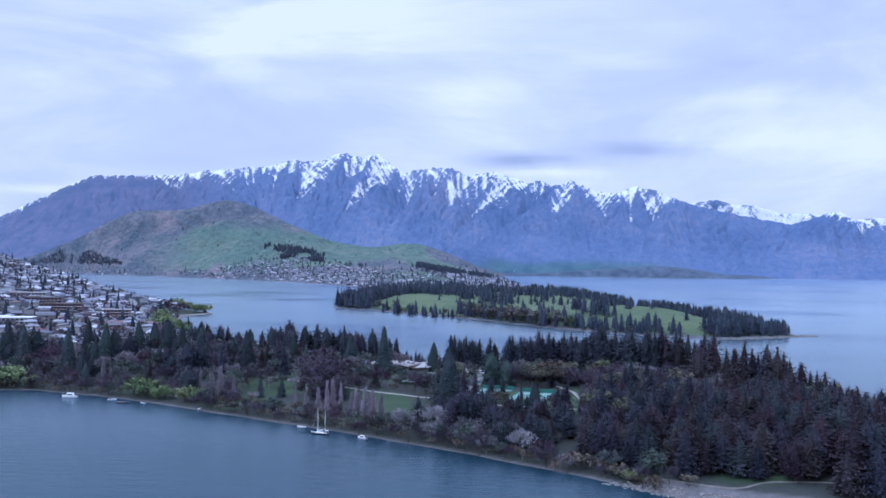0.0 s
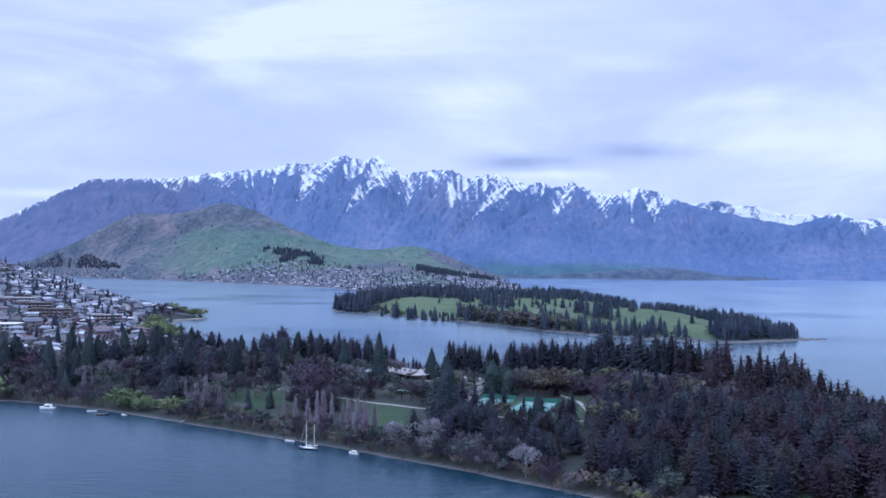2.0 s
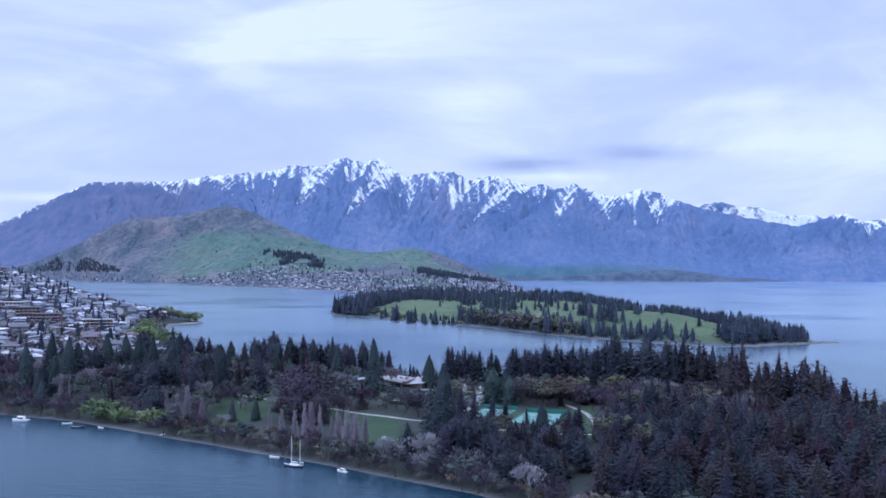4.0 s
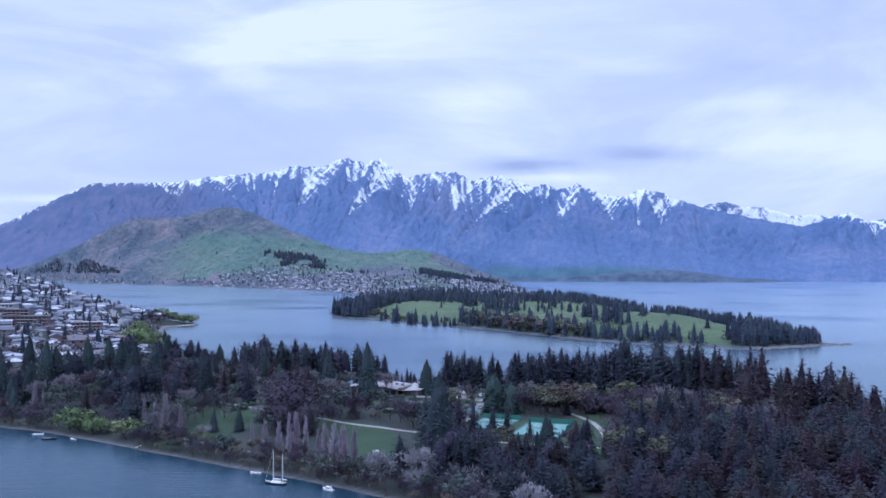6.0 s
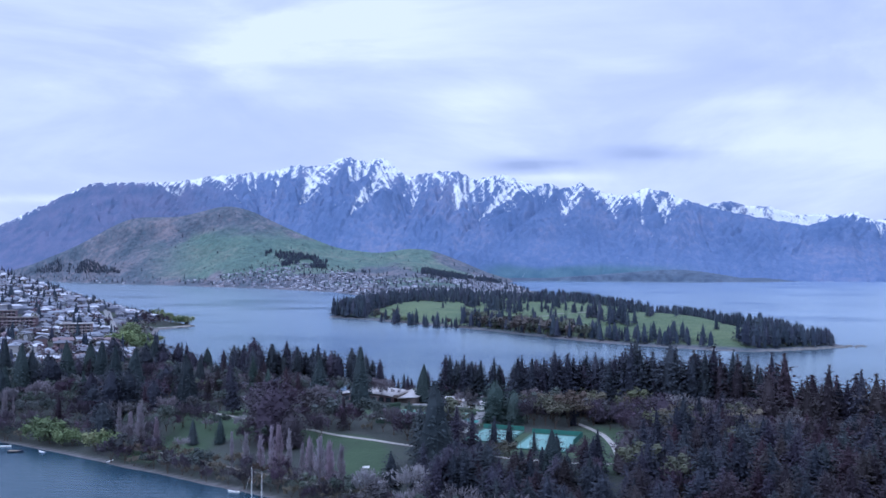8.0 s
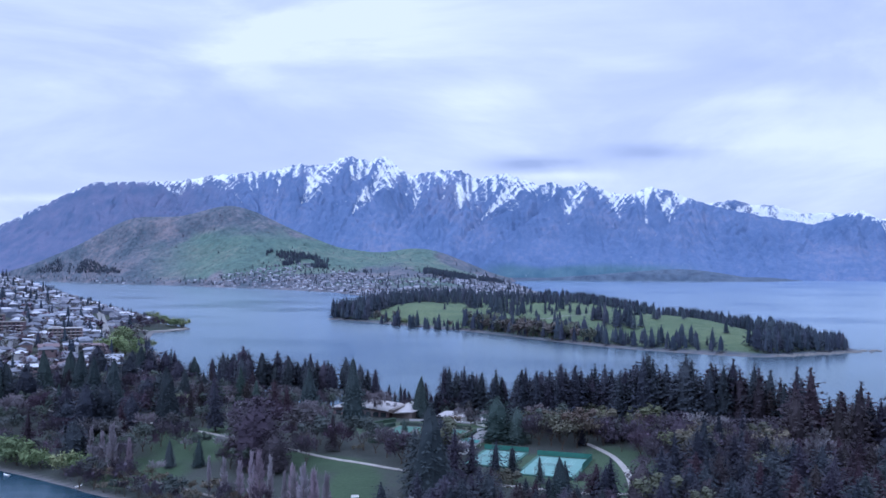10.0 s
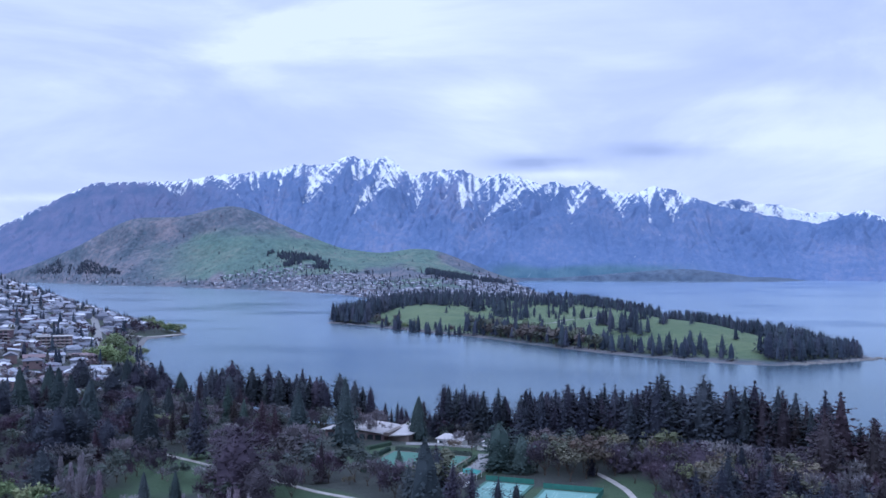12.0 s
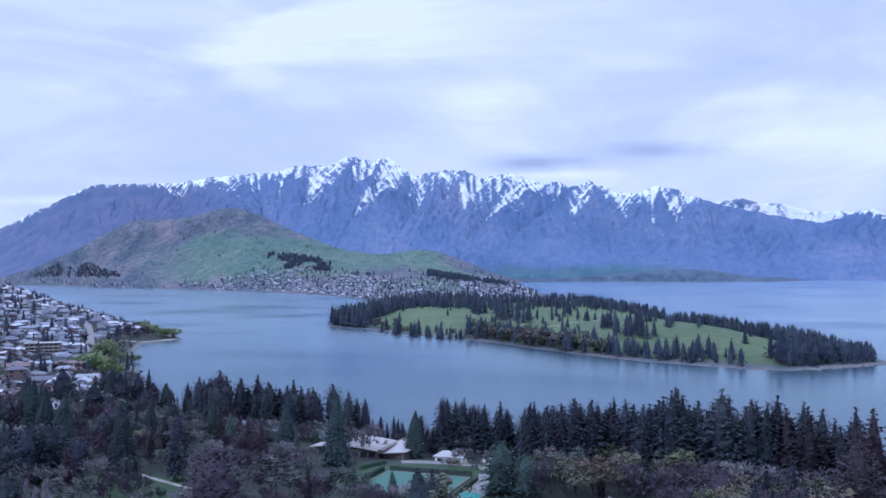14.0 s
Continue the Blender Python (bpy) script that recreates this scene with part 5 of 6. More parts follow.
def golf_trees():
    rng = random.Random(8)
    pines, leafy = [], []
    spots = scatter(-360, 985, 335, 2330, 9.2, 41)
    p = np.array(spots)
    z, d = far_height(p[:, 0], p[:, 1])
    for (x, y), zz, dd in zip(spots, z, d):
        if dd < 5:
            continue
        # how far along and back from the near shore
        shore = np.interp(x, [-347, -277, -210, -151, -93, -40, 12, 56, 97, 139, 183, 211, 325], [1581, 1528, 1445, 1373, 1318, 1244, 1167, 1108, 1066, 1033, 1004, 993, 1065])
        back = y - shore
        keep, h, leaf = 0.0, 18, False
        if x > 208 and back < 60 + 1.2 * (x - 208):
            keep, h = 0.97, 22 - 0.07 * (x - 208)
        elif dd < 46 and y < 1660 and x > 190 and back > 60:
            keep, h = 0.95, 17
        elif x < -262 and back < 330:
            keep, h = 0.55, 27
        elif y > 1880 and x < -130 and dd > 5:
            keep, h = 0.3, 21
        elif back < 48 and x < 178:
            if x < -200:
                keep, h, leaf = 0.5, 16, True
            elif x < -95:
                keep, h, leaf = 0.22, 13, rng.random() < 0.7
            elif x < 66:
                keep, h, leaf = 0.85, 23, rng.random() < (0.55 if x < -40 else 0.95)
            else:
                keep, h = 0.92, 17
        elif back < 85 and -95 < x < 50:
            keep, h, leaf = 0.8, 19, True
        elif dd < 60 and y > 1640 and x > -60:
            keep, h = 0.34, 18
        elif y > 1850 and x > -130:
            keep, h = 0.2, 18
        else:
            keep, h = 0.014, 12
        if not leaf and back > 60 and x < 230 and keep > 0.1:
            gap = waves(np.array([x / 34]), np.array([y / 60]), 27, 3)[0]
            keep, h = keep * (1.1 if gap > 0.47 else 0.45), h * (0.72 + 0.5 * gap)
        if rng.random() > keep:
            continue
        s = 1.08 * h * rng.uniform(0.5, 1.2)
        if leaf and rng.random() < 0.7:
            leafy.append((x, y, zz, min(s, 25) / 13))
        else:
            pines.append((x, y, zz, s / 22))
    # clumps on the fairways, and single trees along the near shore
    clumps = [(-100, 1733, 30, 9, 20), (-59, 1560, 32, 8, 15), (-38, 1510, 19, 3, 6), (-21, 1455, 22, 6, 11), (5, 1359, 13, 1, 1), (-13, 1349, 11, 1, 1), (78, 1340, 25, 8, 15), (98, 1227, 24, 8, 12), (117, 1200, 20, 6, 10), (30, 1640, 24, 6, 18),
              (60, 1500, 20, 5, 14), (128, 1420, 22, 8, 18), (-30, 1800, 22, 8, 25), (150, 1290, 18, 5, 12),
              (-208, 1430, 23, 4, 9), (-172, 1388, 23, 4, 8), (-148, 1350, 20, 2, 5), (-133, 1342, 20, 3, 5), (-120, 1334, 20, 2, 3), (-107, 1334, 17, 3, 5), (-230, 1470, 19, 3, 9), (-158, 1366, 15, 2, 4)]
    extra = [(cx + rng.gauss(0, r * 0.6), cy + rng.gauss(0, r * 1.3), h * rng.uniform(0.7, 1.1)) for cx, cy, h, n, r in clumps for _ in range(n)]
    ez, _ = far_height(*np.array([e[:2] for e in extra]).T)
    pines += [(x, y, zz, h / 22) for (x, y, h), zz in zip(extra, ez)]
    pines.sort(key=lambda s: s[1])
    leafy.sort(key=lambda s: s[1])
    GOLF_PINES.plant(pines[:150], 1)
    GOLF_PINES.mass("golf_pine_wood", "dark pine wood on the golf peninsula", "wood", pines[150:], 2)
    GOLF_LEAFY.plant(leafy[:80], 3)
    GOLF_LEAFY.mass("golf_leafy_wood", "brownish woods beside the fairways", "wood", leafy[80:], 4)
    z, _ = far_height(np.array([-300, -292, -205, -196, 18.0]), np.array([1556, 1550, 1452, 1446, 1172.0]))
    WILLOWS.plant([(a, b, c, 0.9) for a, b, c in zip((-300, -292, -205, -196, 18), (1556, 1550, 1452, 1446, 1172), z)], 21)


def far_slopes():
    """Houses and trees that are too far and too many to count."""
    rng = random.Random(9)
    houses, trees, leafy = Soup(), [], []
    spots = scatter(-2300, 2300, 0, 3880, 17, 51)
    p = np.array(spots)
    z, d = far_height(p[:, 0], p[:, 1])
    u = (p[:, 0] - EYE[0]) / (p[:, 1] - EYE[1])
    dense = waves(p[:, 0] / 130, p[:, 1] / 130, 71, 3)
    for (x, y), zz, dd, uu, n in zip(spots, z, d, u, dense):
        if dd < 8 or uu > -0.005:
            continue
        up = zz - lake_level(y)
        if y < 2720 and uu > -0.2:
            house, wood = 0.46, 0.34
        elif uu > -0.36:
            limit = 34 + 52 * math.exp(-((uu + 0.27) / 0.06) ** 2)
            house = 0.6 if up < limit and n > 0.36 else 0.0
            wood = 0.34 if up < limit + 12 else 0.02
        elif uu > -0.48:
            house, wood = (0.5 if up < 22 and n > 0.4 else 0.0), (0.35 if up < 28 else 0.05 if n > 0.55 else 0.01)
        else:
            house, wood = (0.25 if up < 14 else 0.0), (0.5 if up < 70 and n > 0.42 else 0.04)
        r = rng.random()
        if r < house:
            a, b, h = rng.uniform(3.5, 6), rng.uniform(2.8, 4.2), rng.uniform(2.2, 4.2)
            c, s = math.cos(rng.uniform(0, 3.14)), math.sin(rng.uniform(0, 3.14))
            ring = [(a, b), (-a, b), (-a, -b), (a, -b)]
            pts = [(x + i * c - j * s, y + i * s + j * c, zz - 2) for i, j in ring] + [(x + i * c - j * s, y + i * s + j * c, zz + h) for i, j in ring]
            houses.add(pts, [(0, 1, 5, 4), (1, 2, 6, 5), (2, 3, 7, 6), (3, 0, 4, 7)])
            o = 1.12
            eav = [(x + i * o * c - j * o * s, y + i * o * s + j * o * c, zz + h) for i, j in ring]
            rid = [(x + i * c, y + i * s, zz + h + b * 0.45) for i in (a * 0.8, -a * 0.8)]
            houses.add(eav + rid, [(0, 1, 5, 4), (2, 3, 4, 5), (1, 2, 5), (3, 0, 4)])
        elif r < house + wood:
            (trees if rng.random() < 0.6 or wood > 0.85 else leafy).append((x, y, zz, rng.uniform(0.35, 0.7) * (1.25 if wood > 0.85 else 1)))
    # dark plantations on the hill and behind the suburb, by slope aside and upward
    for x0, y0, x1, y1, gap, seed in ((-1250, 2750, -600, 3700, 11, 52), (-2350, 3250, -1500, 3900, 8, 53), (-480, 3080, -80, 3420, 11, 54)):
        spots = scatter(x0, y0, x1, y1, gap, seed)
        q = np.array(spots)
        z, d = far_height(q[:, 0], q[:, 1])
        u = (q[:, 0] - EYE[0]) / (q[:, 1] - EYE[1])
        up = (z - EYE[2]) / (q[:, 1] - EYE[1])
        n = waves(q[:, 0] / 55, q[:, 1] / 110, 73, 4)
        if seed == 52:
            on = (np.abs(u + 0.268) < 0.036) & (up > 0.005 - 0.06 * (u + 0.26)) & (up < 0.019 - 0.14 * (u + 0.26)) & (n > 0.5)
        elif seed == 53:
            on = (up > -0.002) & (up < 0.0125 * (1 - ((u + 0.54) / 0.065) ** 2) + 0.022 * (n - 0.5)) & (n > 0.3)
        else:
            on = (u > -0.124) & (u < -0.037) & (q[:, 1] > 3140 + 1300 * (u + 0.124) + 260 * (n - 0.5)) & (n > 0.36)
        trees += [(x, y, zz, rng.uniform(0.7, 1.15) * (0.6 if seed == 53 else 0.85)) for (x, y), zz, dd, k in zip(spots, z, d, on) if k and dd > 20]
    lone = far_height(np.array([-1527.0]), np.array([3800.0]))[0]
    trees.append((-1527, 3800, float(lone[0]), 0.9))
    tagged(new("far_lakeside_houses", houses.mesh("far_lakeside_houses", FAR_WALLS)), "pale houses of the suburb across the lake", "houses", kind="stuff")
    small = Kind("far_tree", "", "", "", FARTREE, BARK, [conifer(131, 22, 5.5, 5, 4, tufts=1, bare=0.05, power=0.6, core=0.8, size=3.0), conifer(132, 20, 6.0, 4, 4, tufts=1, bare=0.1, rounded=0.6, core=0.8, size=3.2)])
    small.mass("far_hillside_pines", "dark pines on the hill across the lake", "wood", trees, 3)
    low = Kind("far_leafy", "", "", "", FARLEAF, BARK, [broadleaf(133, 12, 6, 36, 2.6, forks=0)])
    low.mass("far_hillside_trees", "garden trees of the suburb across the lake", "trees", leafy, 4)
    # low scrub over the hill's flank
    rng2 = np.random.RandomState(12)
    bx, by = rng2.uniform(-2300, -250, 2600), rng2.uniform(2800, 3900, 2600)
    bz, bd = far_height(bx, by)
    n = waves(bx / 110, by / 110, 75, 4)
    ok = (bd > 60) & (bz - lake_level(by) > 25) & (n > 0.52 - 0.1 * ((bx - 1.5) / (by - 16) < -0.42))
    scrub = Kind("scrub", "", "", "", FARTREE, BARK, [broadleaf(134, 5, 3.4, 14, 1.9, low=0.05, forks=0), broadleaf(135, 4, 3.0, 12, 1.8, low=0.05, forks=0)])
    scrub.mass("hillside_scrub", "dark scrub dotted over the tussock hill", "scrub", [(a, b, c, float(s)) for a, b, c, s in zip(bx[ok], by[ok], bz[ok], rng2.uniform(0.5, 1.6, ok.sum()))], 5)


# ---- the town ----
def house(kind, seed):
    """A detached house: walls, roof, windows, door, chimney."""
    rng = random.Random(seed)
    long_, wide, floors = kind
    a, b, h = long_ / 2, wide / 2, 2.9 * floors
    ob = thing("house", HOUSE_LABELS[seed % len(HOUSE_LABELS)], "house", "town houses")
    part("wall", Soup().box(-a, -b, -3.0, a, b, h), WALLS, ob)
    style = seed % 3
    o, t = 0.7, 0.25
    roof = Soup()
    if style == 0:
        r = wide * 0.24
        for s in (-1, 1):
            roof.add([(-a - o, s * (b + o), h - 0.2), (a + o, s * (b + o), h - 0.2), (a + o, 0, h + r), (-a - o, 0, h + r), (-a - o, s * (b + o), h - 0.2 + t), (a + o, s * (b + o), h - 0.2 + t), (a + o, 0, h + r + t), (-a - o, 0, h + r + t)],
                     [(0, 1, 2, 3), (4, 5, 6, 7), (0, 1, 5, 4), (1, 2, 6, 5), (3, 0, 4, 7)])
        for s in (-1, 1):
            roof.add([(s * a, -b, h), (s * a, b, h), (s * a, 0, h + r)], [(0, 1, 2)])
    elif style == 1:
        r, q = wide * 0.22, a - b * 0.8
        ring = [(-a - o, -b - o), (a + o, -b - o), (a + o, b + o), (-a - o, b + o)]
        roof.add([(x, y, h - 0.1) for x, y in ring] + [(x, y, h + t) for x, y in ring] + [(-q, 0, h + r + t), (q, 0, h + r + t)],
                 [(0, 1, 5, 4), (1, 2, 6, 5), (2, 3, 7, 6), (3, 0, 4, 7), (4, 5, 9, 8), (6, 7, 8, 9), (5, 6, 9), (7, 4, 8), (3, 2, 1, 0)])
    else:
        roof.add([(-a - o, -b - o, h), (a + o, -b - o, h), (a + o, b + o, h + wide * 0.16), (-a - o, b + o, h + wide * 0.16), (-a - o, -b - o, h + t), (a + o, -b - o, h + t), (a + o, b + o, h + wide * 0.16 + t), (-a - o, b + o, h + wide * 0.16 + t)],
                 [(3, 2, 1, 0), (4, 5, 6, 7), (0, 1, 5, 4), (1, 2, 6, 5), (2, 3, 7, 6), (3, 0, 4, 7)])
        roof.box(-a, b - 0.2, h - 0.1, a, b, h + wide * 0.15)
    part("roof", roof, ROOFS, ob)
    n = max(2, int(long_ // 4.5))
    for f in range(floors):
        for s in (-1, 1):
            for k in range(n):
                if rng.random() < 0.75:
                    x = -a + long_ * (k + 0.5) / n
                    pane = part("window", Soup().box(x - 0.9, s * b - 0.04, 2.9 * f + 0.8, x + 0.9, s * b + 0.04, 2.9 * f + 2.2), GLASS, ob)
    part("door", Soup().box(a - 0.03, -0.5, 0, a + 0.05, 0.5, 2.05), ROOF_BROWN, ob)
    if style < 2 and seed % 2:
        part("chimney", Soup().box(-a * 0.4 - 0.4, b * 0.3 - 0.35, h, -a * 0.4 + 0.4, b * 0.3 + 0.35, h + wide * 0.24 + 1.0), ROOF_BROWN, ob)
    return ob


def apartment_block(long_, wide, floors, label, roof_mat, wall_mat):
    a, b, h = long_ / 2, wide / 2, 3.0 * floors
    ob = thing("apartment_block", label, "building", "")
    part("wall", Soup().box(-a, -b, -4, a, b, h), wall_mat, ob)
    roof = Soup().box(-a - 0.8, -b - 0.8, h, a + 0.8, b + 0.8, h + 0.4)
    roof.box(-a * 0.9, -b * 0.5, h + 0.4, -a * 0.3, b * 0.5, h + 1.6)
    part("roof", roof, roof_mat, ob)
    for f in range(floors):
        for k in range(int(long_ // 4)):
            x = -a + 4 * (k + 0.5)
            for s in (-1, 1):
                part("window", Soup().box(x - 1.2, s * b - 0.05, 3 * f + 0.6, x + 1.2, s * b + 0.05, 3 * f + 2.3), GLASS, ob)
        part("balcony", Soup().box(-a, -b - 1.2, 3 * f - 0.15, a, -b, 3 * f), WHITE, ob)
    return ob


HOUSE_LABELS = ["detached house with painted walls and a sheet roof", "two-storey house with a shallow roof on the slope", "small bungalow with a pitched roof"]
ROAD = [(-330, 820), (-399, 946), (-450, 1035), (-497, 1121), (-560, 1235), (-618, 1327), (-690, 1430), (-770, 1540), (-830, 1700)]


def draped(name, points, wide, mat, land, label, category, lift=0.12, kind="structure"):
    """A strip that follows the ground, with edges that go into it."""
    pts = [Vector((*p, 0)) for p in points]
    line = []
    for i in range(len(pts) - 1):
        p0, p1, p2, p3 = pts[max(i - 1, 0)], pts[i], pts[i + 1], pts[min(i + 2, len(pts) - 1)]
        n = max(2, int((p2 - p1).length / 2.5))
        for k in range(n):
            s = k / n
            line.append(0.5 * (2 * p1 + (p2 - p0) * s + (2 * p0 - 5 * p1 + 4 * p2 - p3) * s * s + (3 * p1 - p0 - 3 * p2 + p3) * s ** 3))
    line.append(pts[-1])
    rows = []
    for i, p in enumerate(line):
        way = (line[min(i + 1, len(line) - 1)] - line[max(i - 1, 0)]).normalized()
        side = Vector((-way.y, way.x, 0)) * wide / 2
        rows.append([p - side, p - side * 0.33, p + side * 0.33, p + side])
    xy = np.array([[(q.x, q.y) for q in r] for r in rows])
    z, _ = land(xy[..., 0], xy[..., 1])
    z = np.maximum(z, 0.05)
    soup = Soup()
    verts = []
    for r, zz in zip(xy, z):
        zz = np.maximum(zz, zz.mean() - 0.15)
        verts += [(*r[0], zz[0] - 0.6), *((*q, h + lift) for q, h in zip(r, zz)), (*r[3], zz[3] - 0.6)]
    soup.add(verts, [(6 * i + k, 6 * i + k + 1, 6 * i + k + 7, 6 * i + k + 6) for i in range(len(xy) - 1) for k in range(5)])
    return tagged(new(name, soup.mesh(name, mat)), label, category, kind=kind)


def town():
    rng = random.Random(6)
    road = draped("road", ROAD, 9, ASPHALT, near_height, "grey street climbing between the houses", "road", 0.25)
    draped("road_lower", [(-330, 820), (-372, 760), (-440, 715), (-520, 700)], 8, ASPHALT, near_height, "grey street along the park's edge", "road", 0.25)
    draped("road_terrace", [(-560, 1235), (-610, 1190), (-660, 1120), (-720, 1010), (-800, 900)], 7, ASPHALT, near_height, "grey street along the terrace", "road", 0.25)
    spots = scatter(-1350, 655, -255, 2000, 17.0, 61, 0.25)
    p = np.array(spots)
    z, d = near_height(p[:, 0], p[:, 1])
    u = (p[:, 0] - EYE[0]) / (p[:, 1] - EYE[1])
    clear = np.full(len(p), 1e9)
    for line in (ROAD, [(-330, 820), (-372, 760), (-440, 715), (-520, 700)], [(-560, 1235), (-610, 1190), (-660, 1120), (-720, 1010), (-800, 900)]):
        for (ax, ay), (bx, by) in zip(line, line[1:]):
            s = np.clip(((p[:, 0] - ax) * (bx - ax) + (p[:, 1] - ay) * (by - ay)) / ((bx - ax) ** 2 + (by - ay) ** 2), 0, 1)
            clear = np.minimum(clear, np.hypot(p[:, 0] - ax - s * (bx - ax), p[:, 1] - ay - s * (by - ay)))
    for ax, ay, rad in BLOCK_SPOTS:
        clear = np.where(np.hypot(p[:, 0] - ax, p[:, 1] - ay) < rad, 0, clear)
    sites, gardens = [], []
    for (x, y), zz, dd, uu, cc in zip(spots, z, d, u, clear):
        if dd < 10 or uu < -0.74 or cc < 5:
            continue
        if dd > 22 and cc > 11 and not (y < 650 and x > -330) and rng.random() < 0.76 and not (dd < 40 and 1150 < y < 1330):
            sites.append((x, y, zz))
        for _ in range(2):
            if rng.random() < (0.8 if dd > 30 else 0.9):
                gardens.append((x + rng.uniform(-9, 9), y + rng.uniform(7, 11)))
    sites.sort(key=lambda s: s[1])
    sizes = [(12, 8, 1), (13, 9, 2), (11, 8, 2), (15, 9, 1), (12, 8, 2), (10, 7, 1), (15, 9, 2), (12, 9, 1), (14, 8, 2)]
    protos = {}
    for i, (x, y, zz) in enumerate(sites[:190]):
        k = rng.randrange(9)
        m = pose(x, y, zz + 0.3, 0, 0, rng.choice((28, 118, 208, 298)) + rng.uniform(-14, 14))
        if k in protos:
            copy_thing(protos[k], m)
        else:
            protos[k] = house(sizes[k], k)
            protos[k].matrix_basis = m
    rest = Soup()
    for x, y, zz in sites[190:]:
        a, b, h = rng.uniform(5, 9), rng.uniform(4, 5.5), rng.choice((3, 5.5, 6))
        m = pose(x, y, zz, 0, 0, rng.choice((28, 118)) + rng.uniform(-26, 26))
        ring = [(a, b), (-a, b), (-a, -b), (a, -b)]
        rest.add([m @ Vector((i, j, -3)) for i, j in ring] + [m @ Vector((i, j, h)) for i, j in ring], [(0, 1, 5, 4), (1, 2, 6, 5), (2, 3, 7, 6), (3, 0, 4, 7)])
        rest.add([m @ Vector((i * 1.1, j * 1.1, h)) for i, j in ring] + [m @ Vector((i, 0, h + b * 0.45)) for i in (a * 0.8, -a * 0.8)], [(0, 1, 5, 4), (2, 3, 4, 5), (1, 2, 5), (3, 0, 4)])
    tagged(new("upper_town_houses", rest.mesh("upper_town_houses", FAR_WALLS)), "houses further along the town's hillside", "houses", kind="stuff")
    brick = simple("red_brown_cladding", (0.13, 0.086, 0.105), 0.8, 0.2, 0.5)
    for (x, y, _), (lng, wid, fl, spin, label, roof_mat, wall_mat) in zip(BLOCK_SPOTS, (
            (42, 13, 3, 20, "long dull red-brown hotel block on the hillside", ROOF_BROWN, brick), (36, 13, 3, 24, "red-brown hotel wing with balconies", ROOF_BROWN, brick), (34, 20, 2, 15, "low white-roofed hall at the town's edge", WHITE, WALLS),
            (44, 26, 2, 18, "large pale-roofed building on the slope", ROOF_WHITE, WALLS), (30, 14, 3, 26, "pale apartment block near the lake", ROOF_WHITE, WALLS), (28, 15, 1, 62, "white-roofed lakeside hall by the willows", ROOF_WHITE, WALLS))):
        zz, _ = near_height(np.array([x]), np.array([y]))
        apartment_block(lng, wid, fl, label, roof_mat, wall_mat).matrix_basis = pose(x, y, float(zz[0]) + 0.5, 0, 0, spin)
    z, d = near_height(*np.array(gardens).T)
    trees = sorted([(x, y, zz, rng.uniform(0.7, 1.4)) for (x, y), zz in zip(gardens, z)], key=lambda s: s[1])
    leafy, pines = [t for i, t in enumerate(trees) if i % 9], trees[::9]
    TOWN_LEAFY.plant(leafy[:130], 1)
    TOWN_LEAFY.mass("upper_town_trees", "brown-green garden trees along the hillside", "trees", leafy[130::2], 2)
    TOWN_PINES.plant(pines[:40], 3)
    TOWN_PINES.mass("upper_town_conifers", "dark conifers along the hillside", "trees", pines[40:], 4)
    # willows on the town's point
    spots = [(-478, 1300), (-486, 1296), (-494, 1298), (-500, 1306), (-512, 1312), (-522, 1322), (-532, 1330), (-544, 1345), (-380, 895), (-370, 892), (-360, 890), (-390, 902), (-375, 905), (-352, 898), (-365, 910), (-425, 1018), (-415, 1015), (-405, 1012), (-398, 1020), (-432, 1028), (-440, 1050)]
    z, _ = near_height(*np.array(spots, float).T)
    WILLOWS.plant([(x, y, zz, rng.uniform(1.4, 1.9)) for (x, y), zz in zip(spots, z)], 5)
    spots = [(-510, 1240), (-516, 1252), (-522, 1265), (-506, 1256), (-530, 1275), (-500, 1272), (-514, 1284), (-540, 1290)]
    z, _ = near_height(*np.array(spots, float).T)
    BEECHES.plant([(x, y, zz, rng.uniform(0.6, 0.8)) for (x, y), zz in zip(spots, z)], 6)
    draped("beach_spit", [(-520, 1226), (-500, 1238), (-484, 1262), (-474, 1296)], 7, GRAVEL, lambda x, y: (np.maximum(near_height(x, y)[0], 0.2), 0), "pale gravel spit at the town's point", "beach", 0.1)


BLOCK_SPOTS = [(-500, 925, 30), (-540, 960, 26), (-478, 800, 26), (-590, 1010, 34), (-455, 960, 24), (-392, 905, 20)]


# ---- park buildings, greens and paths ----
def level(x, y):
    z, _ = near_height(np.array([float(x)]), np.array([float(y)]))
    return float(z[0])


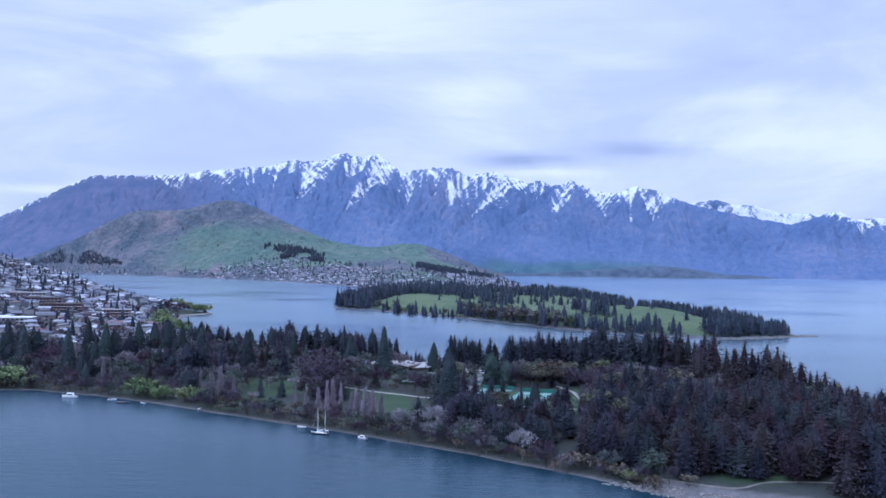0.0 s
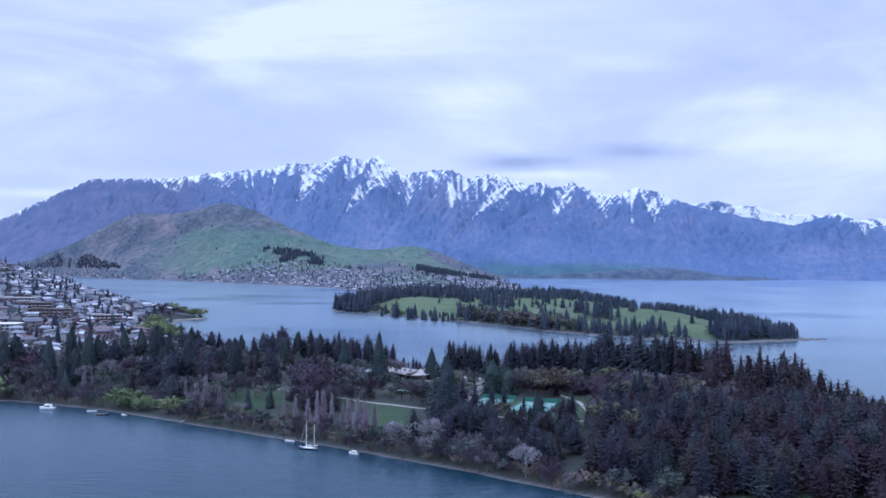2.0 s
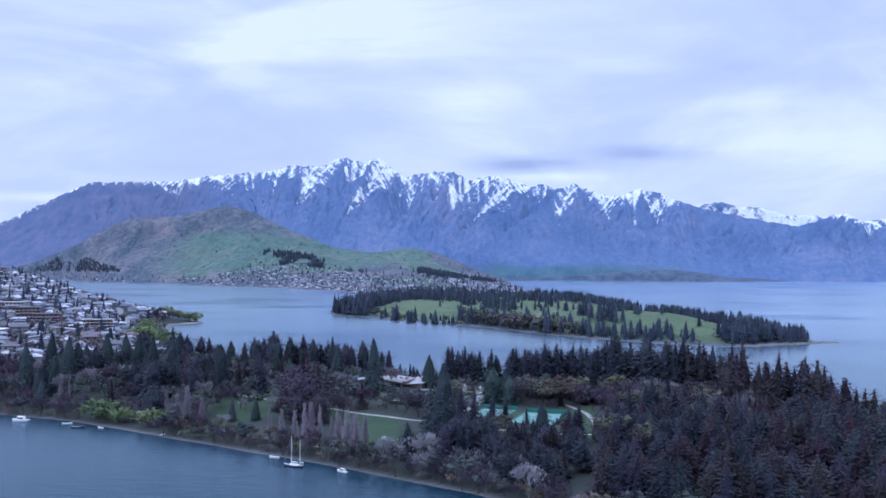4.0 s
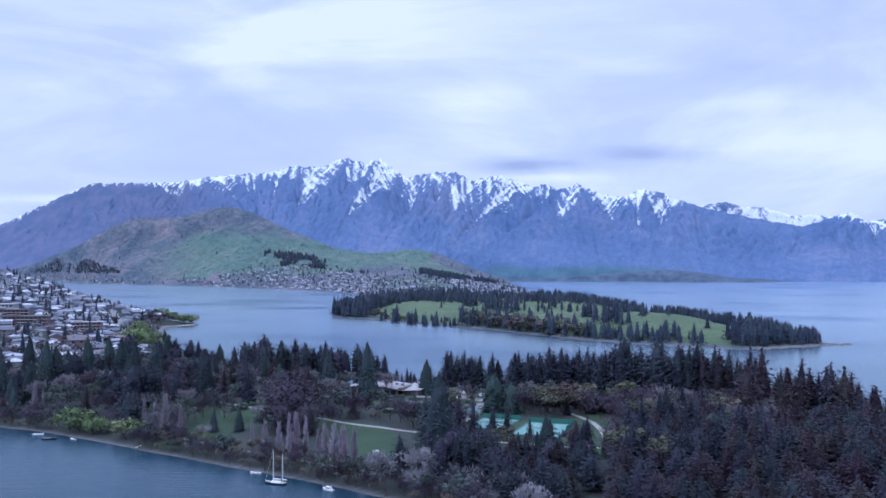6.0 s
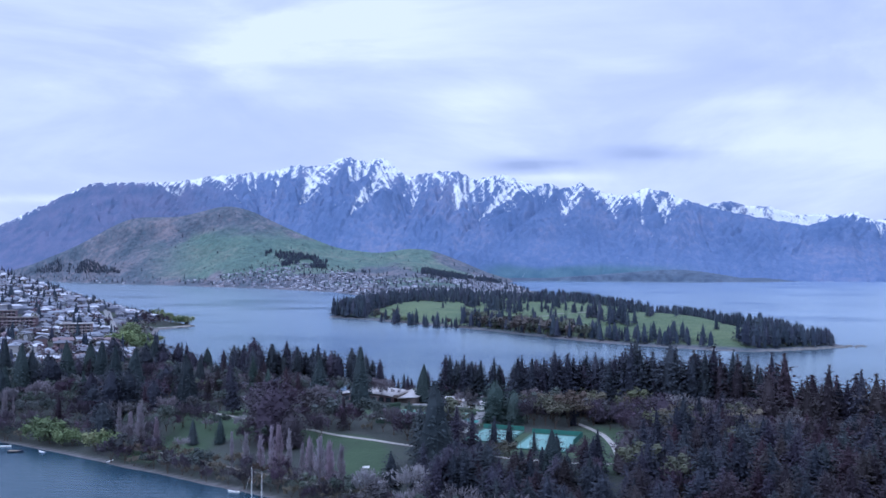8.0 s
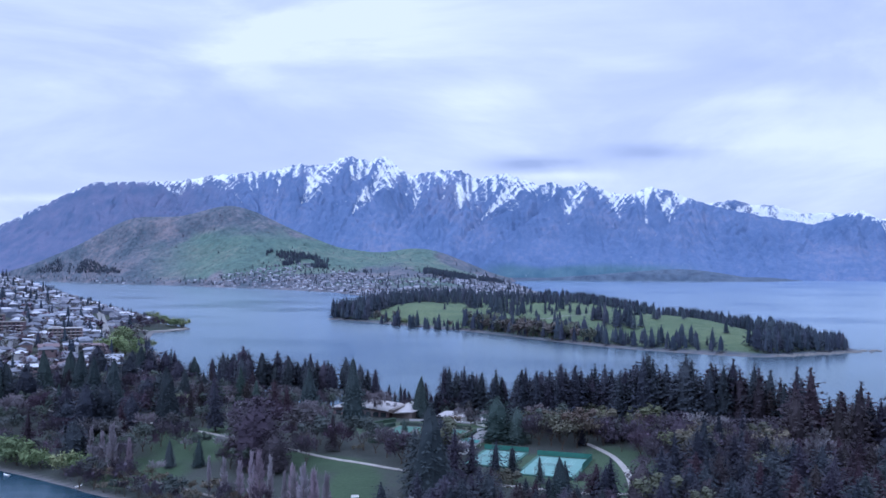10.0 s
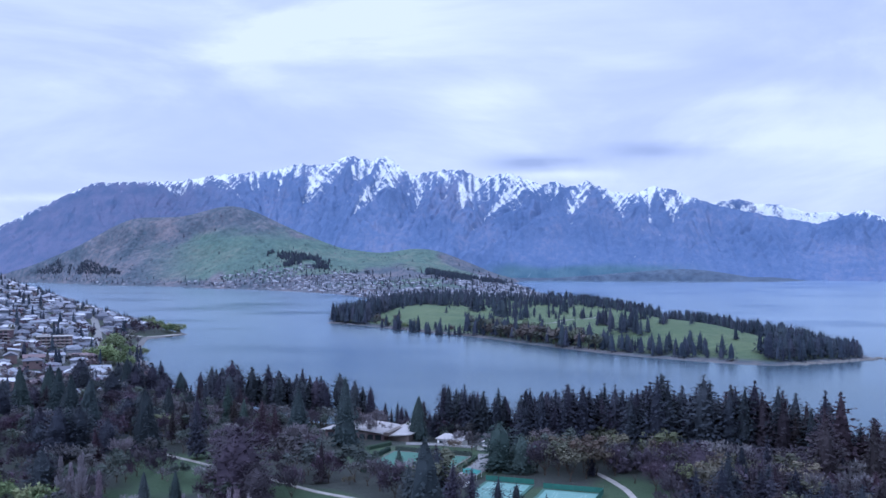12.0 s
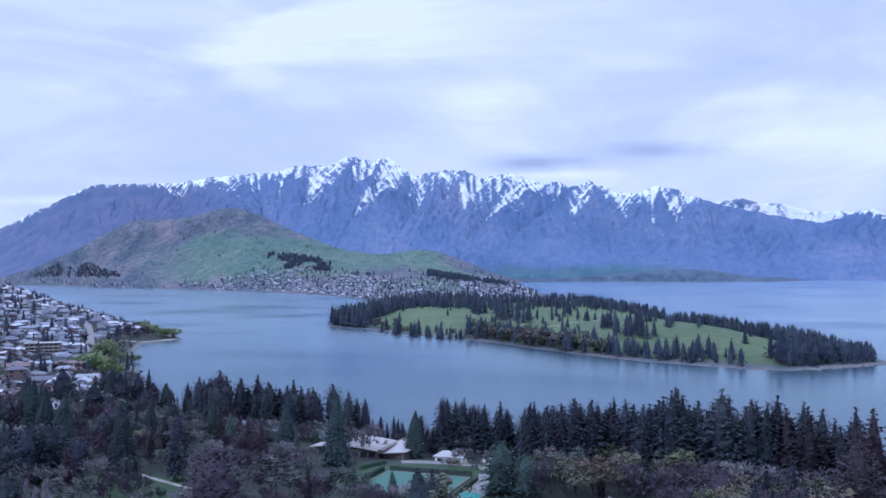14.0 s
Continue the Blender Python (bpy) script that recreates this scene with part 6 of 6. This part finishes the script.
def events_hall():
    """The hall with a curved pale roof behind the bowling green."""
    ob = thing("events_hall", "low hall with a wide curved pale roof", "building")
    ob.matrix_basis = pose(-83, 586, level(-83, 586), 0, 0, -14)
    part("wall", Soup().box(-15, -10, -1.5, 15, 10, 3.6), WALLS, ob)
    shell = Soup()
    ring, n = [], 14
    for y in (-11.5, 11.5):
        for k in range(n + 1):
            x = -17 + 34 * k / n
            ring.append((x, y, 3.6 + 2.6 * math.sin(math.pi * (0.16 + 0.72 * k / n)) - 1.2))
    m = n + 1
    shell.add(ring + [(x, y, z + 0.35) for x, y, z in ring],
              [(k, k + 1, m + k + 1, m + k) for k in range(n)] + [(2 * m + k, 2 * m + k + 1, 3 * m + k + 1, 3 * m + k) for k in range(n)] +
              [(k, k + 1, 2 * m + k + 1, 2 * m + k) for k in range(n)] + [(m + k, m + k + 1, 3 * m + k + 1, 3 * m + k) for k in range(n)] + [(0, m, 3 * m, 2 * m), (n, m + n, 3 * m + n, 2 * m + n)])
    part("roof", shell, ROOF_WHITE, ob, "curved pale sheet roof", True)
    wing = Soup()
    wing.add([(17.4, -12, 3.0), (27, -8, 3.4), (27, 12, 3.4), (17.4, 12, 5.2), (17.4, -12, 3.35), (27, -8, 3.75), (27, 12, 3.75), (17.4, 12, 5.55)], [(3, 2, 1, 0), (4, 5, 6, 7), (0, 1, 5, 4), (1, 2, 6, 5), (2, 3, 7, 6), (3, 0, 4, 7)])
    part("wing_roof", wing, ROOF_WHITE, ob)
    part("ridge_band", Soup().box(15.6, -12.2, 3.2, 18.2, 12.2, 4.7), ROOF_BROWN, ob, "dark brown roof band")
    part("wing_wall", Soup().box(16, -8, -1.5, 26, 11, 3.2), ROOF_BROWN, ob)
    for k in range(7):
        part("window", Soup().box(-13.5 + 4 * k, -10.06, 0.4, -10.6 + 4 * k, -9.98, 2.9), GLASS, ob)
    part("terrace", Soup().box(-16, -16, -1.2, 14, -10, 0.25), GRAVEL, ob)


def club_house(x, y, spin, long_, wide, label):
    ob = thing("club_house", label, "building")
    ob.matrix_basis = pose(x, y, level(x, y), 0, 0, spin)
    a, b = long_ / 2, wide / 2
    part("wall", Soup().box(-a, -b, -1.5, a, b, 2.8), WHITE, ob)
    ring = [(-a - 0.8, -b - 0.8), (a + 0.8, -b - 0.8), (a + 0.8, b + 0.8), (-a - 0.8, b + 0.8)]
    part("roof", Soup().add([(i, j, 2.7) for i, j in ring] + [(i, j, 3.0) for i, j in ring] + [(-a * 0.6, 0, 4.8), (a * 0.6, 0, 4.8)],
                            [(3, 2, 1, 0), (0, 1, 5, 4), (1, 2, 6, 5), (2, 3, 7, 6), (3, 0, 4, 7), (4, 5, 9, 8), (6, 7, 8, 9), (5, 6, 9), (7, 4, 8)]), ROOF_WHITE, ob)
    for k in range(3):
        part("window", Soup().box(-a + long_ * (k + 0.25) / 3, -b - 0.05, 0.8, -a + long_ * (k + 0.75) / 3, -b + 0.05, 2.1), GLASS, ob)


def hedge(x, y, spin, long_, wide=1.6, high=1.7):
    rng = random.Random(int(x * 7 + y))
    s = Soup().box(-long_ / 2, -wide / 2, -0.3, long_ / 2, wide / 2, high * 0.86, 0.12)
    for _ in range(int(long_ * 26)):
        p = Vector((rng.uniform(-long_ / 2, long_ / 2), rng.choice((-1, 1)) * wide * rng.uniform(0.3, 0.54), rng.uniform(0.1, high)))
        if rng.random() < 0.5:
            p = Vector((p.x, rng.uniform(-wide / 2, wide / 2), high * 0.88))
        a = Vector((rng.uniform(-1, 1), rng.uniform(-1, 1), rng.uniform(-1, 1))).normalized() * 0.28
        b = a.orthogonal().normalized() * 0.2
        s.add([p - a, p + b, p + a, p - b], [(0, 1, 2), (0, 2, 3)])
    ob = new("hedge", s.mesh("hedge", HEDGE))
    ob.matrix_basis = pose(x, y, level(x, y), 0, 0, spin)
    tagged(ob, "clipped dark green hedge beside the bowling green", "hedge", "green hedges")


def courts():
    spin = -14
    z0 = max(level(-48, 534), level(-60, 528), level(-36, 524)) + 0.25
    ob = thing("bowling_green", "square blue-green bowling lawn with a pale edge", "sports ground")
    ob.matrix_basis = pose(-49.5, 529, z0, 0, 0, spin)
    part("turf", Soup().box(-16.5, -15.5, -3.0, 16.5, 15.5, 0.0), TURF, ob)
    part("ditch_edge", Soup().box(-17.2, -16.2, -3.1, 17.2, -15.6, 0.1).box(-17.2, 15.6, -3.1, 17.2, 16.2, 0.1).box(-17.2, -15.6, -3.1, -16.6, 15.6, 0.1).box(16.6, -15.6, -3.1, 17.2, 15.6, 0.1), TRACK, ob, "pale stone edging")
    for k in range(9):
        part("marker_board", Soup().box(-15 + 2.2 * k, -16.6, 0.12, -13.4 + 2.2 * k, -16.3, 0.75), WHITE, ob, "white rink board")
    for x, y, s, lng in ((-45.5, 547, spin, 34), (-68.5, 534, spin + 90, 32), (-30, 524, spin + 90, 28), (-70, 556, spin + 70, 14), (-62, 509, spin, 14)):
        hedge(x, y, s, lng)
    # tennis
    for cx, cy, wide, long_, label in ((-15, 484, 18, 27, "pale green tennis court inside a green windbreak fence"), (6.5, 472, 21, 32, "wide pale green tennis court inside a green windbreak fence")):
        z1 = max(level(cx + i, cy + j) for i in (-9, 0, 9) for j in (-14, 0, 14)) + 0.25
        ob = thing("tennis_court", label, "sports ground", "tennis courts")
        ob.matrix_basis = pose(cx, cy, z1, 0, 0, -14)
        a, b = wide / 2, long_ / 2
        part("surround", Soup().box(-a, -b, -3, a, b, 0), SURROUND, ob)
        court = part("playing_surface", Soup().box(-a + 1.2, -b + 1.2, -1, a - 1.2, b - 1.2, 0.03), COURT, ob)
        lines = Soup()
        for x in (-5.45, -4.1, 4.1, 5.45):
            lines.box(x - 0.06, -11.9, 0.03, x + 0.06, 11.9, 0.04)
        for y in (-11.9, -6.4, 6.4, 11.9):
            lines.box(-5.45, y - 0.06, 0.034, 5.45, y + 0.06, 0.044)
        part("court_lines", lines, LINES, court)
        net = Soup()
        for k in range(42):
            net.box(-6.2 + 0.3 * k, -0.012, 0.05, -6.17 + 0.3 * k, 0.012, 0.93)
        for k in range(4):
            net.box(-6.2, -0.012, 0.12 + 0.22 * k, 6.2, 0.012, 0.145 + 0.22 * k)
        part("net", net, NET, court)
        part("net_tape", Soup().box(-6.2, -0.03, 0.93, 6.2, 0.03, 0.99), LINES, court, "pale net tape")
        n = int(wide // 3.4)
        for k in range(n + 1):
            for y in (-b, b):
                part("fence_post", Soup().tube([(-a + wide * k / n, y, 0), (-a + wide * k / n, y, 3)], [0.05, 0.05], 5), ROOF_BROWN, ob)
        part("windbreak", Soup().box(-a, b - 0.04, 0.2, a, b + 0.04, 2.0), WINDBREAK, ob, "green windbreak mesh on the back fence")
        if wide > 20:
            part("windbreak", Soup().box(a - 0.04, -b * 0.2, 0.2, a + 0.04, b - 0.1, 2.2), WINDBREAK, ob, "green windbreak mesh on the side fence")
    ob = thing("shade_canopy", "teal canvas canopy beside the courts", "canopy")
    ob.matrix_basis = pose(-27, 505, level(-27, 505), 0, 0, -14)
    part("cover", Soup().add([(-4, -3, 2.4), (4, -3, 2.4), (4, 3, 2.4), (-4, 3, 2.4), (0, 0, 3.8), (-4, -3, 2.3), (4, -3, 2.3), (4, 3, 2.3), (-4, 3, 2.3), (0, 0, 3.7)], [(0, 1, 4), (1, 2, 4), (2, 3, 4), (3, 0, 4), (6, 5, 9), (7, 6, 9), (8, 7, 9), (5, 8, 9)]), TEAL, ob)
    for x, y in ((-3.9, -2.9), (3.9, -2.9), (3.9, 2.9), (-3.9, 2.9)):
        part("post", Soup().tube([(x, y, 0), (x, y, 2.4)], [0.06, 0.06], 5), WHITE, ob)


def park_paths():
    paths = [([(-250, 575), (-200, 552), (-165, 538), (-146, 526), (-134, 518), (-115, 506), (-97, 494), (-80, 482), (-64, 473), (-48, 464), (-30, 455)], 1.9, "path_main"),
             ([(20, 517), (24, 508), (28, 496), (30.5, 480), (31.5, 464), (31, 446), (29, 431)], 2.4, "path_court"),
             ([(-14, 446), (0, 441.5), (10, 438), (18.6, 436.5), (28, 437), (37, 432.5), (52, 428)], 2.0, "path_front"),
             ([(-215, 500), (-170, 478), (-140, 463), (-110, 445), (-80, 428), (-50, 412), (-20, 395)], 1.4, "path_shore"),
             ([(40, 340), (56, 329), (65, 324), (75, 321), (86, 326), (103, 326), (125, 327), (150, 335)], 1.1, "path_point")]
    for pts, wide, name in paths:
        draped(name, pts, wide, TRACK if name in ("path_shore", "path_point") else GRAVEL, near_height, "pale gravel path through the park", "path")
    draped("golf_path", [(8, 1370), (26, 1400), (42, 1460), (70, 1500), (90, 1560)], 4, GRAVEL, far_height, "pale gravel track over the golf course", "path", 0.2)
    draped("car_park", [(-30, 508), (-25, 520), (-22, 534), (-22, 548)], 9, ASPHALT, near_height, "grey paved yard beside the bowling green", "pavement", 0.2)
    draped("service_yard", [(-60, 566), (-45, 568), (-30, 566)], 7, ASPHALT, near_height, "grey paved yard beside the hall", "pavement", 0.2)


def shore_rocks():
    rng = random.Random(31)
    s = Soup()
    spots = np.array([(rng.uniform(30, 165), rng.uniform(292, 332)) for _ in range(3600)])
    ground, _ = near_height(spots[:, 0], spots[:, 1])
    d = inland(spots[:, 0], spots[:, 1], NEAR_LAND)
    ok = (d > -3) & (d < 8)
    for (x, y), z in zip(spots[ok][:900], np.maximum(ground[ok], -0.3)):
        r = rng.uniform(0.35, 1.0)
        ring = []
        for h, w in ((-0.4, 0.9), (0.15, 1.0), (0.55, 0.6)):
            ring += [(x + r * w * rng.uniform(0.7, 1.2) * math.cos(6.28 * k / 5), y + r * w * rng.uniform(0.7, 1.2) * math.sin(6.28 * k / 5), z + r * h * rng.uniform(0.8, 1.2)) for k in range(5)]
        s.add(ring, [(5 * i + k, 5 * i + (k + 1) % 5, 5 * i + 5 + (k + 1) % 5, 5 * i + 5 + k) for i in range(2) for k in range(5)] + [(10, 11, 12, 13, 14)])
    tagged(new("shore_rocks", s.mesh("shore_rocks", STONE)), "grey boulders along the park's point", "rocks", kind="stuff")
    s = Soup()
    for _ in range(260):
        k = rng.random()
        x, y = 225 + 95 * k + rng.gauss(0, 6), 1003 + 60 * k + rng.gauss(0, 3)
        if k > 0.93:
            x, y = 322 + rng.uniform(0, 22), 1072 + rng.uniform(-5, 5)
        r = rng.uniform(0.6, 1.8)
        s.box(x - r, y - r, -0.5, x + r, y + r, r * 0.8, r * 0.35)
    tagged(new("golf_shore_rocks", s.mesh("golf_shore_rocks", STONE)), "grey rocks at the tip of the golf peninsula", "rocks", kind="stuff")


# ---- boats ----
def hull_soup(length, beam, high, draft, sheer=0.25, stern=0.75):
    s, n = Soup(), 12
    verts = []
    for i in range(n + 1):
        f = i / n
        w = beam / 2 * (math.sin(math.pi * min(1, (1 - f) * 0.62 + 0.02)) ** 0.75 if f > 0.35 else stern + (1 - stern) * (f / 0.35) ** 0.7)
        w = w if f < 0.995 else 0.04
        x = length * (f - 0.5)
        rise = sheer * (2 * f - 0.7) ** 2
        verts += [(x, -w, high + rise), (x * 0.985, -w * 0.8, 0.05), (x * 0.93, 0, -draft), (x * 0.985, w * 0.8, 0.05), (x, w, high + rise)]
    faces = [(5 * i + k, 5 * i + 5 + k, 5 * i + 6 + k, 5 * i + 1 + k) for i in range(n) for k in range(4)]
    s.add(verts, faces + [(0, 1, 2, 3, 4)])
    deck = Soup().add([v for i in range(n + 1) for v in ((verts[5 * i][0], verts[5 * i][1] * 0.97, verts[5 * i][2] - 0.06), (verts[5 * i][0], -verts[5 * i][1] * 0.97, verts[5 * i][2] - 0.06))],
                      [(2 * i, 2 * i + 2, 2 * i + 3, 2 * i + 1) for i in range(n)])
    return s, deck


def ketch():
    ob = thing("sailing_yacht", "moored two-masted yacht with a dark hull, sails down", "boat")
    ob.matrix_basis = pose(-90, 405, 0, 0, 0, 168) @ Matrix.Scale(0.72, 4)
    hull, deck = hull_soup(11.5, 3.2, 1.0, 0.9)
    h = part("hull", hull, DARK_HULL, ob, "dark blue hull", True)
    part("rubbing_strake", Soup().tube([(-5.7, -1.2, 1.05), (-2, -1.6, 1.0), (2, -1.4, 1.05), (5.6, -0.1, 1.5)], [0.09] * 4, 5).tube([(-5.7, 1.2, 1.05), (-2, 1.6, 1.0), (2, 1.4, 1.05), (5.6, 0.1, 1.5)], [0.09] * 4, 5), WHITE, h)
    part("deck", deck, TEAK, ob)
    c = part("cabin", Soup().box(-2.8, -0.95, 0.9, 2.2, 0.95, 1.65, 0.12), WHITE, ob)
    for k in range(3):
        part("cabin_window", Soup().box(-2 + 1.3 * k, -0.93, 1.15, -1.2 + 1.3 * k, -0.88, 1.4), GLASS, c)
    for x, top, boom in ((1.2, 17.0, 4.2), (-3.9, 15.6, 2.6)):
        m = part("mast", Soup().tube([(x, 0, 0.9), (x, 0, top * 0.6), (x, 0, top)], [0.13, 0.12, 0.08], 8), ALLOY, ob)
        part("boom", Soup().tube([(x, 0, 2.4), (x - boom, 0, 2.5)], [0.09, 0.07], 6), ALLOY, m)
        part("furled_sail", Soup().tube([(x - 0.1, 0, 2.62), (x - boom * 0.5, 0, 2.72), (x - boom + 0.2, 0, 2.66)], [0.2, 0.24, 0.12], 7), WHITE, m)
        part("spreader", Soup().tube([(x, -0.9, top * 0.6), (x, 0.9, top * 0.6)], [0.04, 0.04], 4), ALLOY, m)
        part("shroud", Soup().tube([(x, -1.4, 1.0), (x, -0.9, top * 0.6), (x, 0, top)], [0.02] * 3, 3).tube([(x, 1.4, 1.0), (x, 0.9, top * 0.6), (x, 0, top)], [0.02] * 3, 3), ALLOY, m)
    part("forestay", Soup().tube([(5.6, 0, 1.4), (1.2, 0, 16.9)], [0.03, 0.03], 3), ALLOY, ob)


def launch(x, y, spin, length, label, cabin=True, dark=False):
    ob = thing("motor_boat" if cabin else "dinghy", label, "boat", "moored boats")
    ob.matrix_basis = pose(x, y, 0, 0, 0, spin)
    hull, deck = hull_soup(length, length * 0.34, length * 0.11, 0.3)
    part("hull", hull, DARK_HULL if dark else WHITE, ob, smooth=True)
    part("deck", deck, TEAK if dark else WHITE, ob)
    if cabin:
        c = part("cabin", Soup().box(-length * 0.25, -length * 0.12, length * 0.09, length * 0.18, length * 0.12, length * 0.29, length * 0.03), WHITE, ob)
        part("cabin_window", Soup().box(-length * 0.2, -length * 0.125, length * 0.16, length * 0.12, length * 0.125, length * 0.23), GLASS, c)
        part("rail", Soup().tube([(length * 0.46, 0, length * 0.14), (length * 0.46, 0, length * 0.24), (length * 0.2, length * 0.14, length * 0.24)], [0.03] * 3, 4), ALLOY, ob)
    else:
        for k in (-0.2, 0.1):
            part("thwart", Soup().box(length * k, -length * 0.15, length * 0.07, length * (k + 0.06), length * 0.15, length * 0.1), TEAK, ob)
    part("outboard", Soup().box(-length * 0.53, -0.15, -0.3, -length * 0.47, 0.15, 0.9, 0.03), GLASS, ob)


golf_trees()
far_slopes()
town()
events_hall()


def garden_seat(x, y, spin):
    ob = thing("garden_seat", "white painted garden seat on the open lawn", "bench")
    ob.matrix_basis = pose(x, y, level(x, y), 0, 0, spin)
    part("seat", Soup().box(-1.3, -0.35, 0.42, 1.3, 0.35, 0.52, 0.03), WHITE, ob)
    part("backrest", Soup().box(-1.3, 0.3, 0.55, 1.3, 0.42, 1.15, 0.03), WHITE, ob)
    for i in (-1.15, 1.05):
        for j in (-0.3, 0.25):
            part("leg", Soup().box(i, j, -0.2, i + 0.1, j + 0.1, 0.44), WHITE, ob)


garden_seat(-59.3, 438, 20)
club_house(-40, 574, -14, 12, 7, "small white club house by the bowling green")
club_house(-22, 560, 40, 10, 6, "small pale pavilion among grey trees")
club_house(-108, 556, 10, 10, 7, "small pale-roofed kiosk among the trees")
club_house(-31, 494, -14, 9, 5, "pale tennis pavilion beside the courts")
courts()
park_paths()
shore_rocks()
ketch()
launch(-69, 398, 150, 5.2, "small white runabout moored off the beach")
launch(-102, 420, 172, 4.6, "small white open boat on its mooring", False)
launch(-254, 489, 175, 9.5, "white cabin cruiser moored off the beach")
launch(-227, 485, 10, 5.0, "small white boat near the willows", False)
launch(-216, 475, 5, 6.5, "dark open boat with a low frame", False, True)
launch(-205, 476, 160, 3.6, "small pale dinghy near the beach", False)
launch(-168, 462, 60, 3.2, "pale dinghy drawn up by the bank", False)
